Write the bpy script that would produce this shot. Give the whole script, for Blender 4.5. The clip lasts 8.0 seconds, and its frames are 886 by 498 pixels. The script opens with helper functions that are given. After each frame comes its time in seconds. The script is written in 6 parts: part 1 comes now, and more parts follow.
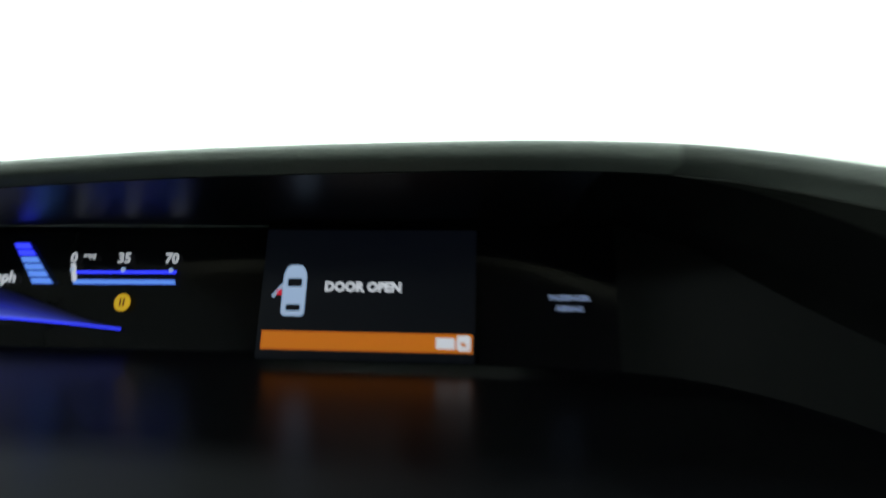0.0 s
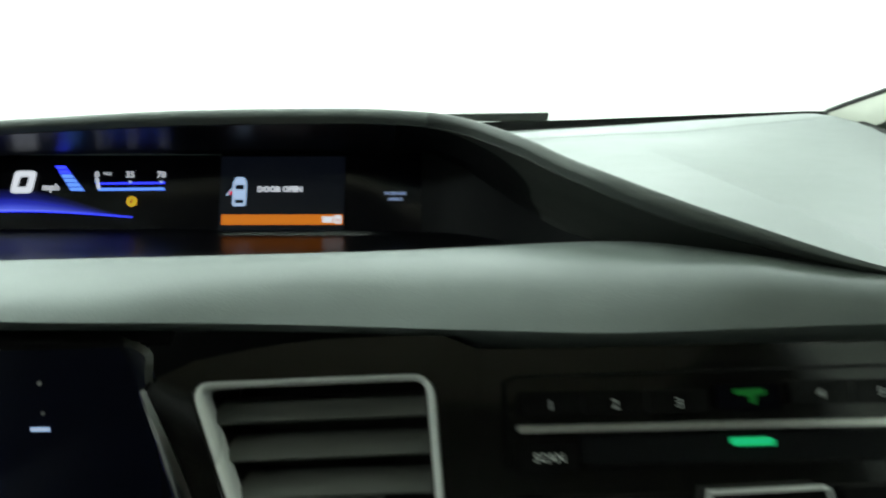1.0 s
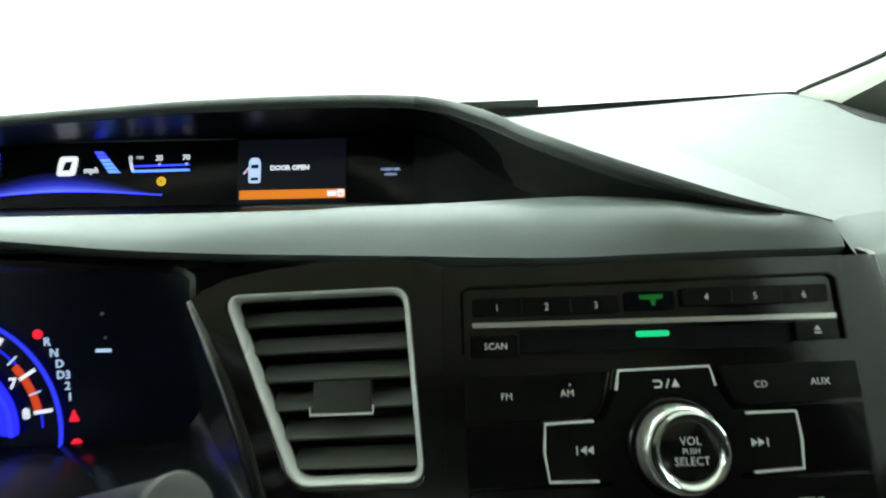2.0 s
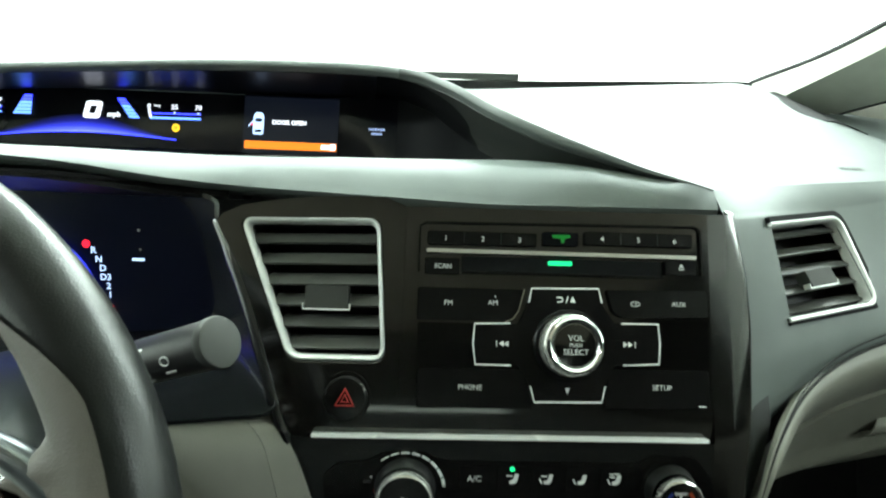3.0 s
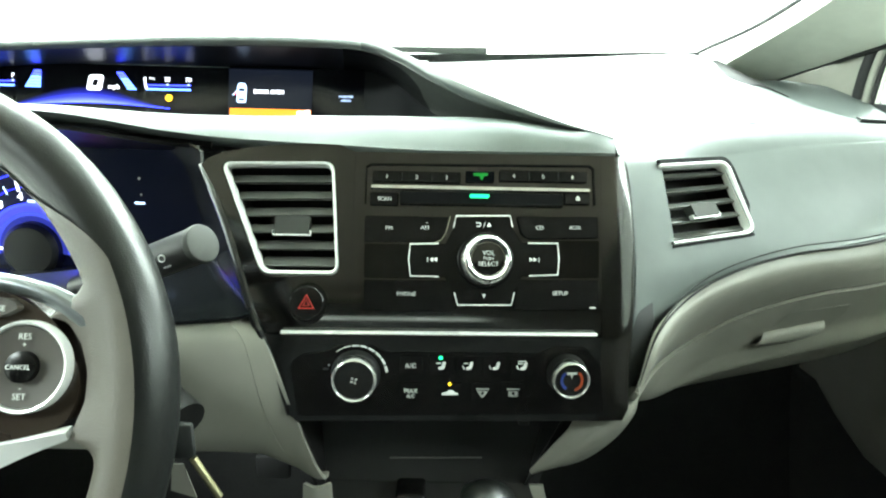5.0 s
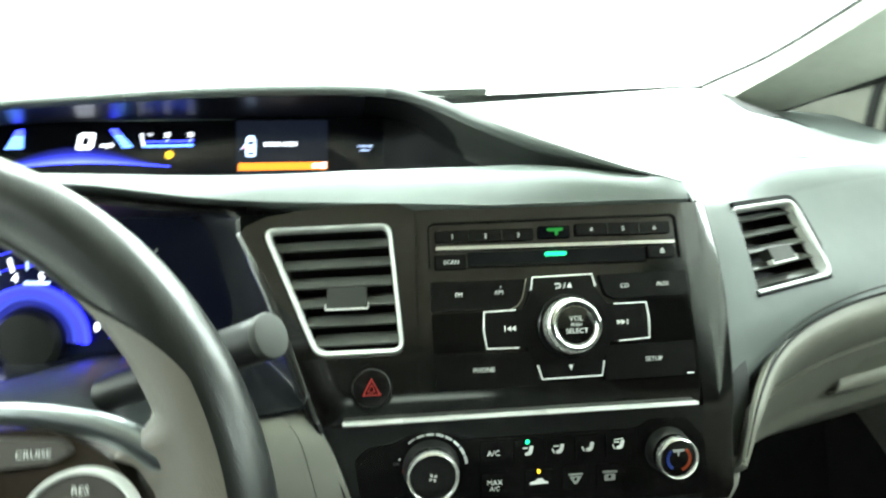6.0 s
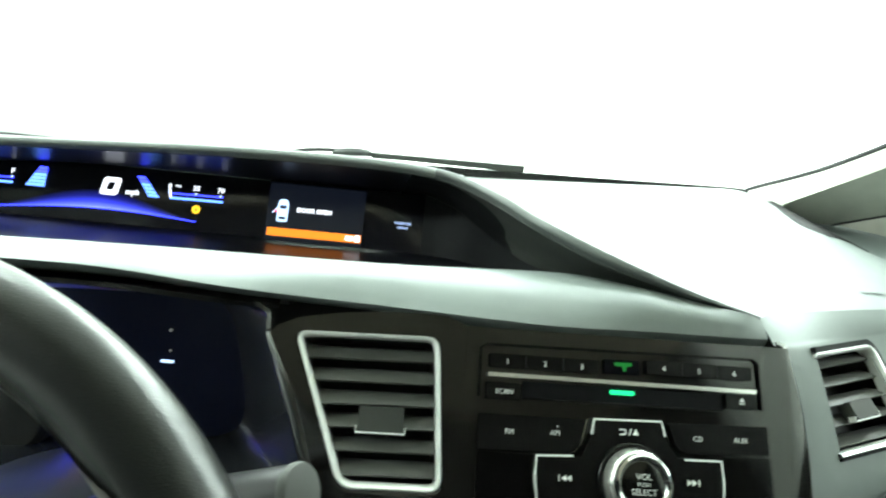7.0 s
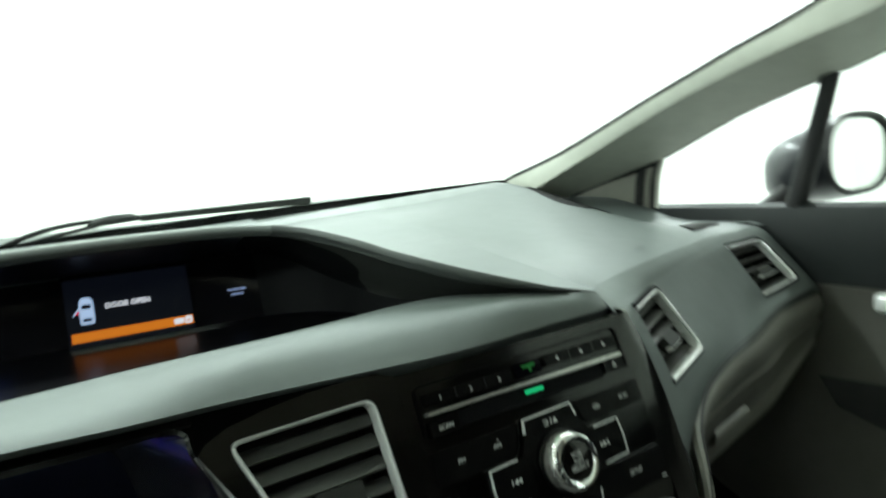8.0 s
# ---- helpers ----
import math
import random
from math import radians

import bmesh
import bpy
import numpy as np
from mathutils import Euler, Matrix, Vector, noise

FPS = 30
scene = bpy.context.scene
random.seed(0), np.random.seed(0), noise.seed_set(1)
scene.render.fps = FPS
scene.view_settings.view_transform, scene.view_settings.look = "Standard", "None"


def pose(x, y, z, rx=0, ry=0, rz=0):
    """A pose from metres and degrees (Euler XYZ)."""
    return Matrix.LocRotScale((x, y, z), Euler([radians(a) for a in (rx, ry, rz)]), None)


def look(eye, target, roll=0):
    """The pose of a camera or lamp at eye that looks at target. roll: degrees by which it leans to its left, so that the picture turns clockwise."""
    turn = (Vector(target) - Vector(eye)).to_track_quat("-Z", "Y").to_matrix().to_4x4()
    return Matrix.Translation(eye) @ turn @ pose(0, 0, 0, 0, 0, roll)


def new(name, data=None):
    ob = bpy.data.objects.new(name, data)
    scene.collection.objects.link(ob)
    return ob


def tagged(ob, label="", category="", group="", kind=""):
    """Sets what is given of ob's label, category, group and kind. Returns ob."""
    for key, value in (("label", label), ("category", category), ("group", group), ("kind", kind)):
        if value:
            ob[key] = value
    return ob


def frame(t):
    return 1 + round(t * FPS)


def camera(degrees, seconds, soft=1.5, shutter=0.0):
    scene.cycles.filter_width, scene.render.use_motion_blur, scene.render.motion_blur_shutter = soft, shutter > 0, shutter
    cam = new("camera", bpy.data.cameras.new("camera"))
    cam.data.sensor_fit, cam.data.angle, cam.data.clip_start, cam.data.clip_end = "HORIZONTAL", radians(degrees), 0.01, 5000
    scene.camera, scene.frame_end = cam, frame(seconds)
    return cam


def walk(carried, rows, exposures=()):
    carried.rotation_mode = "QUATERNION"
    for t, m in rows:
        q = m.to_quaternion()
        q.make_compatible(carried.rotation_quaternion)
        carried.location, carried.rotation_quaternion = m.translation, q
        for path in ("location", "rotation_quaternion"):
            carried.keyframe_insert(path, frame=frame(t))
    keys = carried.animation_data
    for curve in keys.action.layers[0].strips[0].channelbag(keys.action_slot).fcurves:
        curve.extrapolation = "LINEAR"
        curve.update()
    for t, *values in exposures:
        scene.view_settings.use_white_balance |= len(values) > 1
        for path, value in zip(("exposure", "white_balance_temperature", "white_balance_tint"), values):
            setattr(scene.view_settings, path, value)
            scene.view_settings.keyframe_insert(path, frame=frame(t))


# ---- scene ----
cam = camera(75.5, 8.0, soft=2.0, shutter=0.5)
PATH = [
    (0, (0.008, 0.169, 1.149), (-0.185, 2.153, 0.982), -0.1),
    (0.3, (0.035, 0.102, 1.16), (-0.127, 2.07, 0.841), 0.9),
    (0.5, (0.049, 0.054, 1.163), (-0.111, 2.012, 0.787), 0.5),
    (0.7, (0.052, 0.007, 1.149), (-0.091, 1.972, 0.803), -0),
    (1, (0.076, -0.055, 1.149), (0.103, 1.909, 0.773), -0.0),
    (1.2, (0.088, -0.076, 1.148), (0.136, 1.887, 0.764), 0.0),
    (2.3, (0.101, -0.161, 1.133), (0.074, 1.798, 0.732), -1.5),
    (2.5, (0.109, -0.19, 1.133), (0.115, 1.759, 0.688), -0.5),
    (2.7, (0.111, -0.209, 1.136), (0.137, 1.737, 0.675), 0.3),
    (3, (0.112, -0.225, 1.139), (0.143, 1.71, 0.635), 2.4),
    (3.5, (0.124, -0.274, 1.132), (0.164, 1.648, 0.583), 1.6),
    (4, (0.147, -0.337, 1.126), (0.269, 1.55, 0.474), 2.4),
    (4.2, (0.154, -0.337, 1.126), (0.254, 1.556, 0.487), 2.2),
    (5.3, (0.16, -0.313, 1.129), (0.154, 1.609, 0.577), 0.6),
    (5.5, (0.148, -0.3, 1.123), (0.121, 1.625, 0.58), -0.3),
    (5.7, (0.118, -0.281, 1.125), (0.103, 1.65, 0.606), -0.2),
    (6, (0.082, -0.264, 1.135), (0.228, 1.68, 0.69), -0.5),
    (6.2, (0.055, -0.263, 1.148), (0.329, 1.668, 0.706), -2.8),
    (6.5, (0.027, -0.249, 1.167), (0.228, 1.678, 0.672), 0),
    (6.7, (0.031, -0.221, 1.17), (0.159, 1.732, 0.757), 4.8),
    (7, (0.047, -0.207, 1.168), (0.178, 1.77, 0.895), 5.9),
    (7.2, (0.058, -0.214, 1.176), (0.246, 1.759, 0.913), 4.5),
    (7.5, (0.01, -0.188, 1.203), (0.288, 1.767, 0.885), 1.2),
    (7.7, (-0.022, -0.181, 1.204), (0.544, 1.721, 0.952), 2.5),
    (7.9, (-0.038, -0.18, 1.199), (0.832, 1.607, 0.968), -2),
    (8, (-0.05, -0.188, 1.194), (0.9, 1.557, 0.966), -5.2),
]
EXPOSURES = [(0, -2.2), (0.5, -2.4), (1, -1.8), (1.2, -1.65), (2.3, -1.12), (2.5, -0.95), (3, -0.45), (3.5, 0.1), (4, 0.54), (5.5, 0.57), (6, 0.47), (6.5, 0.33), (7, -0.27), (7.5, -1.2), (8, -1.8)]
walk(cam, [(t, look(eye, target, roll)) for t, eye, target, roll in PATH], EXPOSURES)


# ---- light ----
world = bpy.data.worlds.new("world")
scene.world = world
world.use_nodes = True
world.node_tree.nodes["Background"].inputs[0].default_value = (0.9, 1.0, 0.95, 1)
world.node_tree.nodes["Background"].inputs[1].default_value = 0.05
LAMP = 330.0
# Unseen sources: rows by curtain and east wall added to burn them white
for lx, ly, power in ((-1.8, 1.7, 1.0), (2.0, 1.7, 1.0), (-3.2, -1.6, 1.0), (3.8, -1.6, 0.6), (-3.2, 3.3, 1.4), (0.5, 3.3, 1.5), (4.6, 3.3, 1.5), (5.2, 0.6, 0.6)):
    data = bpy.data.lights.new("unseen_hall_lamp", "AREA")
    data.shape, data.size, data.size_y, data.energy = "RECTANGLE", 2.4 if lx < 5 else 0.6, 0.6, LAMP * power
    data.color = (0.855, 1.0, 0.96)
    lamp = new("unseen_hall_lamp", data)
    lamp.location = (lx, ly, 3.13)



# ---- materials ----
def principled(name, color, rough=0.5, metal=0.0, coat=0.0, spec=0.5, var=0.12, scale=40.0, bump=0.0, bump_scale=900.0, emit=0.0):
    m = bpy.data.materials.new(name)
    m.use_nodes = True
    nt = m.node_tree
    b = nt.nodes["Principled BSDF"]
    b.inputs["Roughness"].default_value = rough
    b.inputs["Metallic"].default_value = metal
    b.inputs["Specular IOR Level"].default_value = spec
    b.inputs["Coat Weight"].default_value = coat
    b.inputs["Coat Roughness"].default_value = 0.06
    b.inputs["Base Color"].default_value = (*color, 1)
    if emit:
        b.inputs["Base Color"].default_value = (0.003, 0.003, 0.003, 1)
        b.inputs["Emission Color"].default_value = (*color, 1)
        b.inputs["Emission Strength"].default_value = emit
        b.inputs["Specular IOR Level"].default_value = 0.1
        return m
    geo = nt.nodes.new("ShaderNodeNewGeometry")
    if var:
        n1 = nt.nodes.new("ShaderNodeTexNoise")
        n1.inputs["Scale"].default_value = scale
        n1.inputs["Detail"].default_value = 6
        n2 = nt.nodes.new("ShaderNodeTexNoise")
        n2.inputs["Scale"].default_value = scale * 0.12
        n2.inputs["Detail"].default_value = 3
        add = nt.nodes.new("ShaderNodeMath")
        add.operation = "ADD"
        mix = nt.nodes.new("ShaderNodeMix")
        mix.data_type = "RGBA"
        half = nt.nodes.new("ShaderNodeMath")
        half.operation = "MULTIPLY"
        half.inputs[1].default_value = 0.5
        for n in (n1, n2):
            nt.links.new(geo.outputs["Position"], n.inputs["Vector"])
        nt.links.new(n1.outputs["Fac"], add.inputs[0])
        nt.links.new(n2.outputs["Fac"], add.inputs[1])
        nt.links.new(add.outputs[0], half.inputs[0])
        nt.links.new(half.outputs[0], mix.inputs["Factor"])
        mix.inputs["A"].default_value = (*[c * (1 - 2 * var) for c in color], 1)
        mix.inputs["B"].default_value = (*[min(1, c * (1 + 2 * var)) for c in color], 1)
        nt.links.new(mix.outputs["Result"], b.inputs["Base Color"])
        ramp = nt.nodes.new("ShaderNodeMapRange")
        ramp.inputs["To Min"].default_value = max(0.02, rough * 0.85)
        ramp.inputs["To Max"].default_value = min(1, rough * 1.15)
        nt.links.new(n2.outputs["Fac"], ramp.inputs["Value"])
        nt.links.new(ramp.outputs[0], b.inputs["Roughness"])
    if bump:
        v = nt.nodes.new("ShaderNodeTexVoronoi")
        v.inputs["Scale"].default_value = bump_scale
        nt.links.new(geo.outputs["Position"], v.inputs["Vector"])
        bp = nt.nodes.new("ShaderNodeBump")
        bp.inputs["Strength"].default_value = bump
        bp.inputs["Distance"].default_value = 0.0006
        nt.links.new(v.outputs["Distance"], bp.inputs["Height"])
        nt.links.new(bp.outputs[0], b.inputs["Normal"])
    return m


M_SOFT = principled("soft_grey_vinyl", (0.13, 0.149, 0.142), 0.55, spec=0.35, bump=0.12, bump_scale=1100)
M_SHELF = principled("smooth_grey_vinyl", (0.1, 0.116, 0.111), 0.52, spec=0.4, bump=0.1, bump_scale=1100)
M_SHELF_LIT = principled("brightened_shelf_vinyl", (0.15, 0.168, 0.16), 0.5, spec=0.4, bump=0.08, bump_scale=1100)
M_LIP_SHADE = principled("shaded_hood_vinyl", (0.075, 0.082, 0.077), 0.6, spec=0.25, bump=0.3, bump_scale=800)
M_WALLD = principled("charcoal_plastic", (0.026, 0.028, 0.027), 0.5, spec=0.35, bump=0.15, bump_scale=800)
M_BEIGE = principled("warm_grey_plastic", (0.225, 0.222, 0.19), 0.5, bump=0.1, bump_scale=800)
M_GLOSS = principled("piano_black", (0.0044, 0.0038, 0.0031), 0.11, spec=1.0, var=0.2, scale=15)
# Same gloss panel, its grey reflections put into a lighter base colour
M_GLOSS_LIFT = principled("piano_black_lifted", (0.0080, 0.0084, 0.0078), 0.16, spec=0.7, var=0.2, scale=15)
M_BAND = principled("deep_black_gloss", (0.0025, 0.0023, 0.0021), 0.1, spec=0.3, var=0.1)
M_BLACK = principled("matt_black_plastic", (0.009, 0.009, 0.0088), 0.42, spec=0.3, var=0.2)
M_BUTTON = principled("black_button", (0.0045, 0.0043, 0.0041), 0.26, spec=0.2, var=0.15)
M_VANE = principled("vane_plastic", (0.054, 0.055, 0.05), 0.42)
M_TRIMD = principled("dark_door_vinyl", (0.013, 0.0155, 0.015), 0.55, spec=0.2, bump=0.15)
M_GLASSK = principled("display_glass", (0.003, 0.003, 0.0045), 0.10, spec=0.1, var=0.1)
# Faint blue of the display's glow put into the base colour
M_CEIL = principled("blue_tinted_hood_lining", (0.005, 0.006, 0.009), 0.33, spec=0.6, var=0.1)
M_MATT = principled("recess_black", (0.007, 0.0074, 0.0078), 0.6, spec=0.06, var=0.1, bump=0.1, bump_scale=800)
M_TRAY = principled("display_shelf", (0.003, 0.003, 0.004), 0.3, spec=0.14, var=0.1)
# Warm grey trim with the low door's shade put into its colour
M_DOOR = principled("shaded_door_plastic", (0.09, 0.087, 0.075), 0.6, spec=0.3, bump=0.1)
M_SILVER = principled("satin_silver", (0.93, 0.94, 0.92), 0.28, metal=0.25, var=0.03)
M_SURR = principled("glossy_charcoal_plastic", (0.014, 0.0155, 0.017), 0.18, spec=0.5, var=0.12)
M_LATCH = principled("satin_latch_plastic", (0.235, 0.232, 0.2), 0.35, spec=0.5, var=0.06)
M_RING = principled("bright_satin_ring", (0.87, 0.86, 0.83), 0.2, metal=0.8, var=0.04)
M_CHROME = principled("chrome", (0.85, 0.86, 0.85), 0.1, metal=1.0, var=0.03)
M_RIM = principled("black_leather", (0.009, 0.0095, 0.009), 0.3, spec=0.32, bump=0.14, bump_scale=1200)
M_SPOKE = principled("grey_grip_vinyl", (0.098, 0.088, 0.073), 0.42, bump=0.22, bump_scale=1300)
M_HUB = principled("hub_vinyl", (0.2, 0.218, 0.21), 0.42, bump=0.2, bump_scale=1000)
M_SWITCH = principled("grey_switch_plastic", (0.075, 0.069, 0.062), 0.3)
M_UPPER = principled("satin_grey_metal_spoke", (0.2, 0.215, 0.225), 0.3, metal=1.0, var=0.05)
M_SHROUD = principled("dark_column_plastic", (0.03, 0.034, 0.036), 0.4, bump=0.15)
M_COWL = principled("weathered_cowl_plastic", (0.10, 0.105, 0.10), 0.6)
M_TAB = principled("grey_tab_plastic", (0.045, 0.047, 0.043), 0.6, spec=0.15)
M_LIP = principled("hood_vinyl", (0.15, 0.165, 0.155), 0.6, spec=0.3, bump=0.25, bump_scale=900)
M_SEAL_SHADE = principled("black_band_and_shade", (0.003, 0.003, 0.003), 0.6, spec=0.08)
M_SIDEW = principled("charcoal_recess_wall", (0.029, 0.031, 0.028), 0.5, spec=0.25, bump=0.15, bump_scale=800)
M_BEIGE_SHADE = principled("shaded_beige_plastic", (0.2, 0.197, 0.168), 0.55, bump=0.1)
M_PILLAR = principled("pale_pillar_plastic", (0.57, 0.58, 0.505), 0.55, bump=0.1, bump_scale=800)
M_PLATE = principled("navy_gauge_plate", (0.012, 0.015, 0.036), 0.2, spec=0.12, var=0.1)
M_EDGE = principled("polished_black_edge", (0.006, 0.0055, 0.005), 0.14, spec=0.4, var=0.1)
M_BEZEL = principled("gloss_black_bezel", (0.003, 0.003, 0.003), 0.08, spec=0.6, var=0.1)
M_BROWN = principled("dark_bronze_trim", (0.026, 0.019, 0.014), 0.2, coat=0.3)
M_LEDGE = principled("polished_black_lip", (0.004, 0.004, 0.0045), 0.27, spec=1.0, var=0.1)
M_BAR = principled("satin_spoke_metal", (0.82, 0.83, 0.81), 0.3, metal=0.5, var=0.05)
M_RUBBER = principled("rubber", (0.012, 0.012, 0.012), 0.7)
M_CARPET = principled("carpet", (0.014, 0.0138, 0.0135), 0.95, spec=0.1, scale=300, var=0.3)
M_WHITE = principled("white_paint", (0.8, 0.81, 0.78), 0.8, scale=3, var=0.02)
M_CURTAIN = principled("white_curtain", (0.82, 0.83, 0.8), 0.9, scale=8, var=0.02)
M_FLOOR = principled("grey_concrete", (0.42, 0.42, 0.4), 0.7, scale=6)
M_LINER = principled("beige_headliner_fabric", (0.7, 0.62, 0.5), 0.95, scale=200)
M_PAINT = principled("dark_car_paint", (0.018, 0.02, 0.023), 0.3, spec=0.35, coat=0.15)
M_MIRROR = principled("mirror_glass", (0.9, 0.92, 0.9), 0.02, metal=1.0, var=0)
M_TEXT = principled("white_marking", (0.68, 0.69, 0.67), 0.6, var=0)
M_DIMTEXT = principled("grey_marking", (0.24, 0.245, 0.235), 0.6, var=0)
M_RED = principled("red_marking", (0.33, 0.02, 0.015), 0.5, var=0)
M_BLUEM = principled("blue_marking", (0.03, 0.06, 0.3), 0.5, var=0)
M_REDM = principled("orange_red_marking", (0.45, 0.07, 0.02), 0.5, var=0)
M_BRASS = principled("key_brass", (0.55, 0.5, 0.3), 0.35, metal=1.0)
L_WHITE = principled("lit_white", (0.85, 0.92, 1.0), emit=2.72)
L_PALE = principled("lit_pale_blue", (0.5, 0.7, 1.0), emit=2.55)
L_BADGE = principled("lit_dim_pale_blue", (0.45, 0.62, 1.0), emit=1.3)
L_BLUE = principled("lit_blue", (0.03, 0.045, 1.0), emit=7.50)
L_SKYB = principled("lit_sky_blue", (0.12, 0.3, 1.0), emit=4.20)
L_DEEP = principled("lit_deep_blue", (0.018, 0.022, 1.0), emit=3.90)
L_SCREEN = principled("lit_screen", (0.0055, 0.008, 0.016), emit=1.0)
L_ORANGE = principled("lit_orange", (1.0, 0.28, 0.02), emit=1.95)
L_AMBER = principled("lit_amber", (1.0, 0.62, 0.03), emit=2.34)
L_RED = principled("lit_red", (1.0, 0.02, 0.05), emit=2.55)
L_TACH = principled("lit_ring_blue", (0.03, 0.045, 1.0), emit=3.0)
L_HAZE2 = principled("lit_dim_blue", (0.07, 0.10, 1.0), emit=0.30)
L_HAZE3 = principled("lit_soft_blue", (0.08, 0.12, 1.0), emit=0.8)
L_REDZ = principled("lit_red_zone", (1.0, 0.1, 0.02), emit=1.60)
L_GREEN = principled("lit_green", (0.02, 1.0, 0.35), emit=1.80)
L_GREEN2 = principled("lit_dim_green", (0.02, 0.5, 0.06), emit=0.5)


def clear_glass(name, tint):
    m = bpy.data.materials.new(name)
    m.use_nodes = True
    nt = m.node_tree
    nt.nodes.remove(nt.nodes["Principled BSDF"])
    t = nt.nodes.new("ShaderNodeBsdfTransparent")
    t.inputs[0].default_value = (*tint, 1)
    g = nt.nodes.new("ShaderNodeBsdfGlossy")
    g.inputs["Roughness"].default_value = 0.01
    mix = nt.nodes.new("ShaderNodeMixShader")
    mix.inputs[0].default_value = 0.015
    nt.links.new(t.outputs[0], mix.inputs[1])
    nt.links.new(g.outputs[0], mix.inputs[2])
    nt.links.new(mix.outputs[0], nt.nodes["Material Output"].inputs[0])
    return m


M_CLEAR = clear_glass("clear_glass", (0.97, 0.99, 0.97))


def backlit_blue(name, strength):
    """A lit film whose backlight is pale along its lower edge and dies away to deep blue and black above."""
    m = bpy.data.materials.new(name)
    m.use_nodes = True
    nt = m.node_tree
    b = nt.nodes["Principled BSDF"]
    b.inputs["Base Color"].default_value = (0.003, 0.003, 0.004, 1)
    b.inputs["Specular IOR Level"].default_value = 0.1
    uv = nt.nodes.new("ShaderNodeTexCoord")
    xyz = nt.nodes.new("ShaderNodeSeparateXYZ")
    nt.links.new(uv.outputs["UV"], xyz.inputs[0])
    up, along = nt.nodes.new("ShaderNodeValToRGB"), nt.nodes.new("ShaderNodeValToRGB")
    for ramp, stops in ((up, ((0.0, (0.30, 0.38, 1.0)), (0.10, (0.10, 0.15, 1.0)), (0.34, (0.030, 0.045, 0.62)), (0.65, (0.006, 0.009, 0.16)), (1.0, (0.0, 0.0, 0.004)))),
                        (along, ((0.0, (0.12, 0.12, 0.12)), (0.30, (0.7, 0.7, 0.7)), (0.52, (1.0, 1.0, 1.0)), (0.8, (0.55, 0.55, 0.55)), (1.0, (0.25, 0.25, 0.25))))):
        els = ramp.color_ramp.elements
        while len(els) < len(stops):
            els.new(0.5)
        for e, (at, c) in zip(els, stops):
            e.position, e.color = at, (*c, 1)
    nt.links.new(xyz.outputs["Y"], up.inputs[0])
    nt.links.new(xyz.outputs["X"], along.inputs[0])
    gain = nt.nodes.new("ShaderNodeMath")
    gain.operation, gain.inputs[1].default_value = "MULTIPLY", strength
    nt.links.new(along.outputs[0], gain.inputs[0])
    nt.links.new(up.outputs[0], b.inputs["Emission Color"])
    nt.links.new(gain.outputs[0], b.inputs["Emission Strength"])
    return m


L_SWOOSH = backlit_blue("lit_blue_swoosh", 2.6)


# ---- building helpers ----
def thing(name, label, category, at=(0, 0, 0), group="", kind=""):
    ob = new(name)
    ob.location = at
    ob.empty_display_size = 0.02
    return tagged(ob, label, category, group, kind)


def part(name, bm, material, parent=None, label="", smooth=True):
    me = bpy.data.meshes.new(name)
    bmesh.ops.recalc_face_normals(bm, faces=bm.faces)
    for f in bm.faces:
        f.smooth = smooth
    bm.to_mesh(me)
    bm.free()
    me.materials.append(material)
    if smooth:
        me.set_sharp_from_angle(angle=radians(38))
    ob = new(name, me)
    if parent is not None:
        ob.parent = parent
        if parent.type == "EMPTY":
            ob.matrix_parent_inverse = Matrix.Translation(parent.location).inverted()
    return tagged(ob, label) if label else ob


def solo(name, bm, material, label, category, group="", kind="", smooth=True):
    return tagged(part(name, bm, material, None, "", smooth), label, category, group, kind)


def spline(points, n):
    """n + 1 points along a smooth curve through the points."""
    p = [Vector(q) for q in points]
    p = [p[0] * 2 - p[1]] + p + [p[-1] * 2 - p[-2]]
    segs, out = len(points) - 1, []
    for i in range(n + 1):
        s = i / n * segs
        k = min(int(s), segs - 1)
        t = s - k
        a, b, c, d = p[k:k + 4]
        out.append(0.5 * (2 * b + (c - a) * t + (2 * a - 5 * b + 4 * c - d) * t * t + (3 * b - a - 3 * c + d) * t ** 3))
    return out


def dense(rows, nu, nv):
    """A finer smooth grid through a coarse one."""
    rows = [spline(r, nu) for r in rows]
    cols = [spline(c, nv) for c in zip(*rows)]
    return [list(r) for r in zip(*cols)]


def sheet(rows, thick=0.004, hole=None):
    """A solid sheet over a grid of points; hole(i, j) leaves cells open."""
    bm = bmesh.new()
    vs = [[bm.verts.new(p) for p in r] for r in rows]
    for i in range(len(rows) - 1):
        for j in range(len(rows[0]) - 1):
            if hole and hole(i, j):
                continue
            bm.faces.new((vs[i][j], vs[i][j + 1], vs[i + 1][j + 1], vs[i + 1][j]))
    loose = [v for v in bm.verts if not v.link_faces]
    bmesh.ops.delete(bm, geom=loose, context="VERTS")
    bmesh.ops.recalc_face_normals(bm, faces=bm.faces)
    if thick:
        bmesh.ops.solidify(bm, geom=bm.faces[:], thickness=thick)
    return bm


def box(x0, x1, y0, y1, z0, z1, bevel=0.0, segs=2, bm=None):
    bm = bm or bmesh.new()
    m = Matrix.Translation(((x0 + x1) / 2, (y0 + y1) / 2, (z0 + z1) / 2)) @ Matrix.Diagonal((x1 - x0, y1 - y0, z1 - z0, 1))
    r = bmesh.ops.create_cube(bm, size=1, matrix=m)
    if bevel:
        es = list({e for v in r["verts"] for e in v.link_edges})
        bmesh.ops.bevel(bm, geom=es, offset=bevel, segments=segs, affect="EDGES", profile=0.5)
    return bm


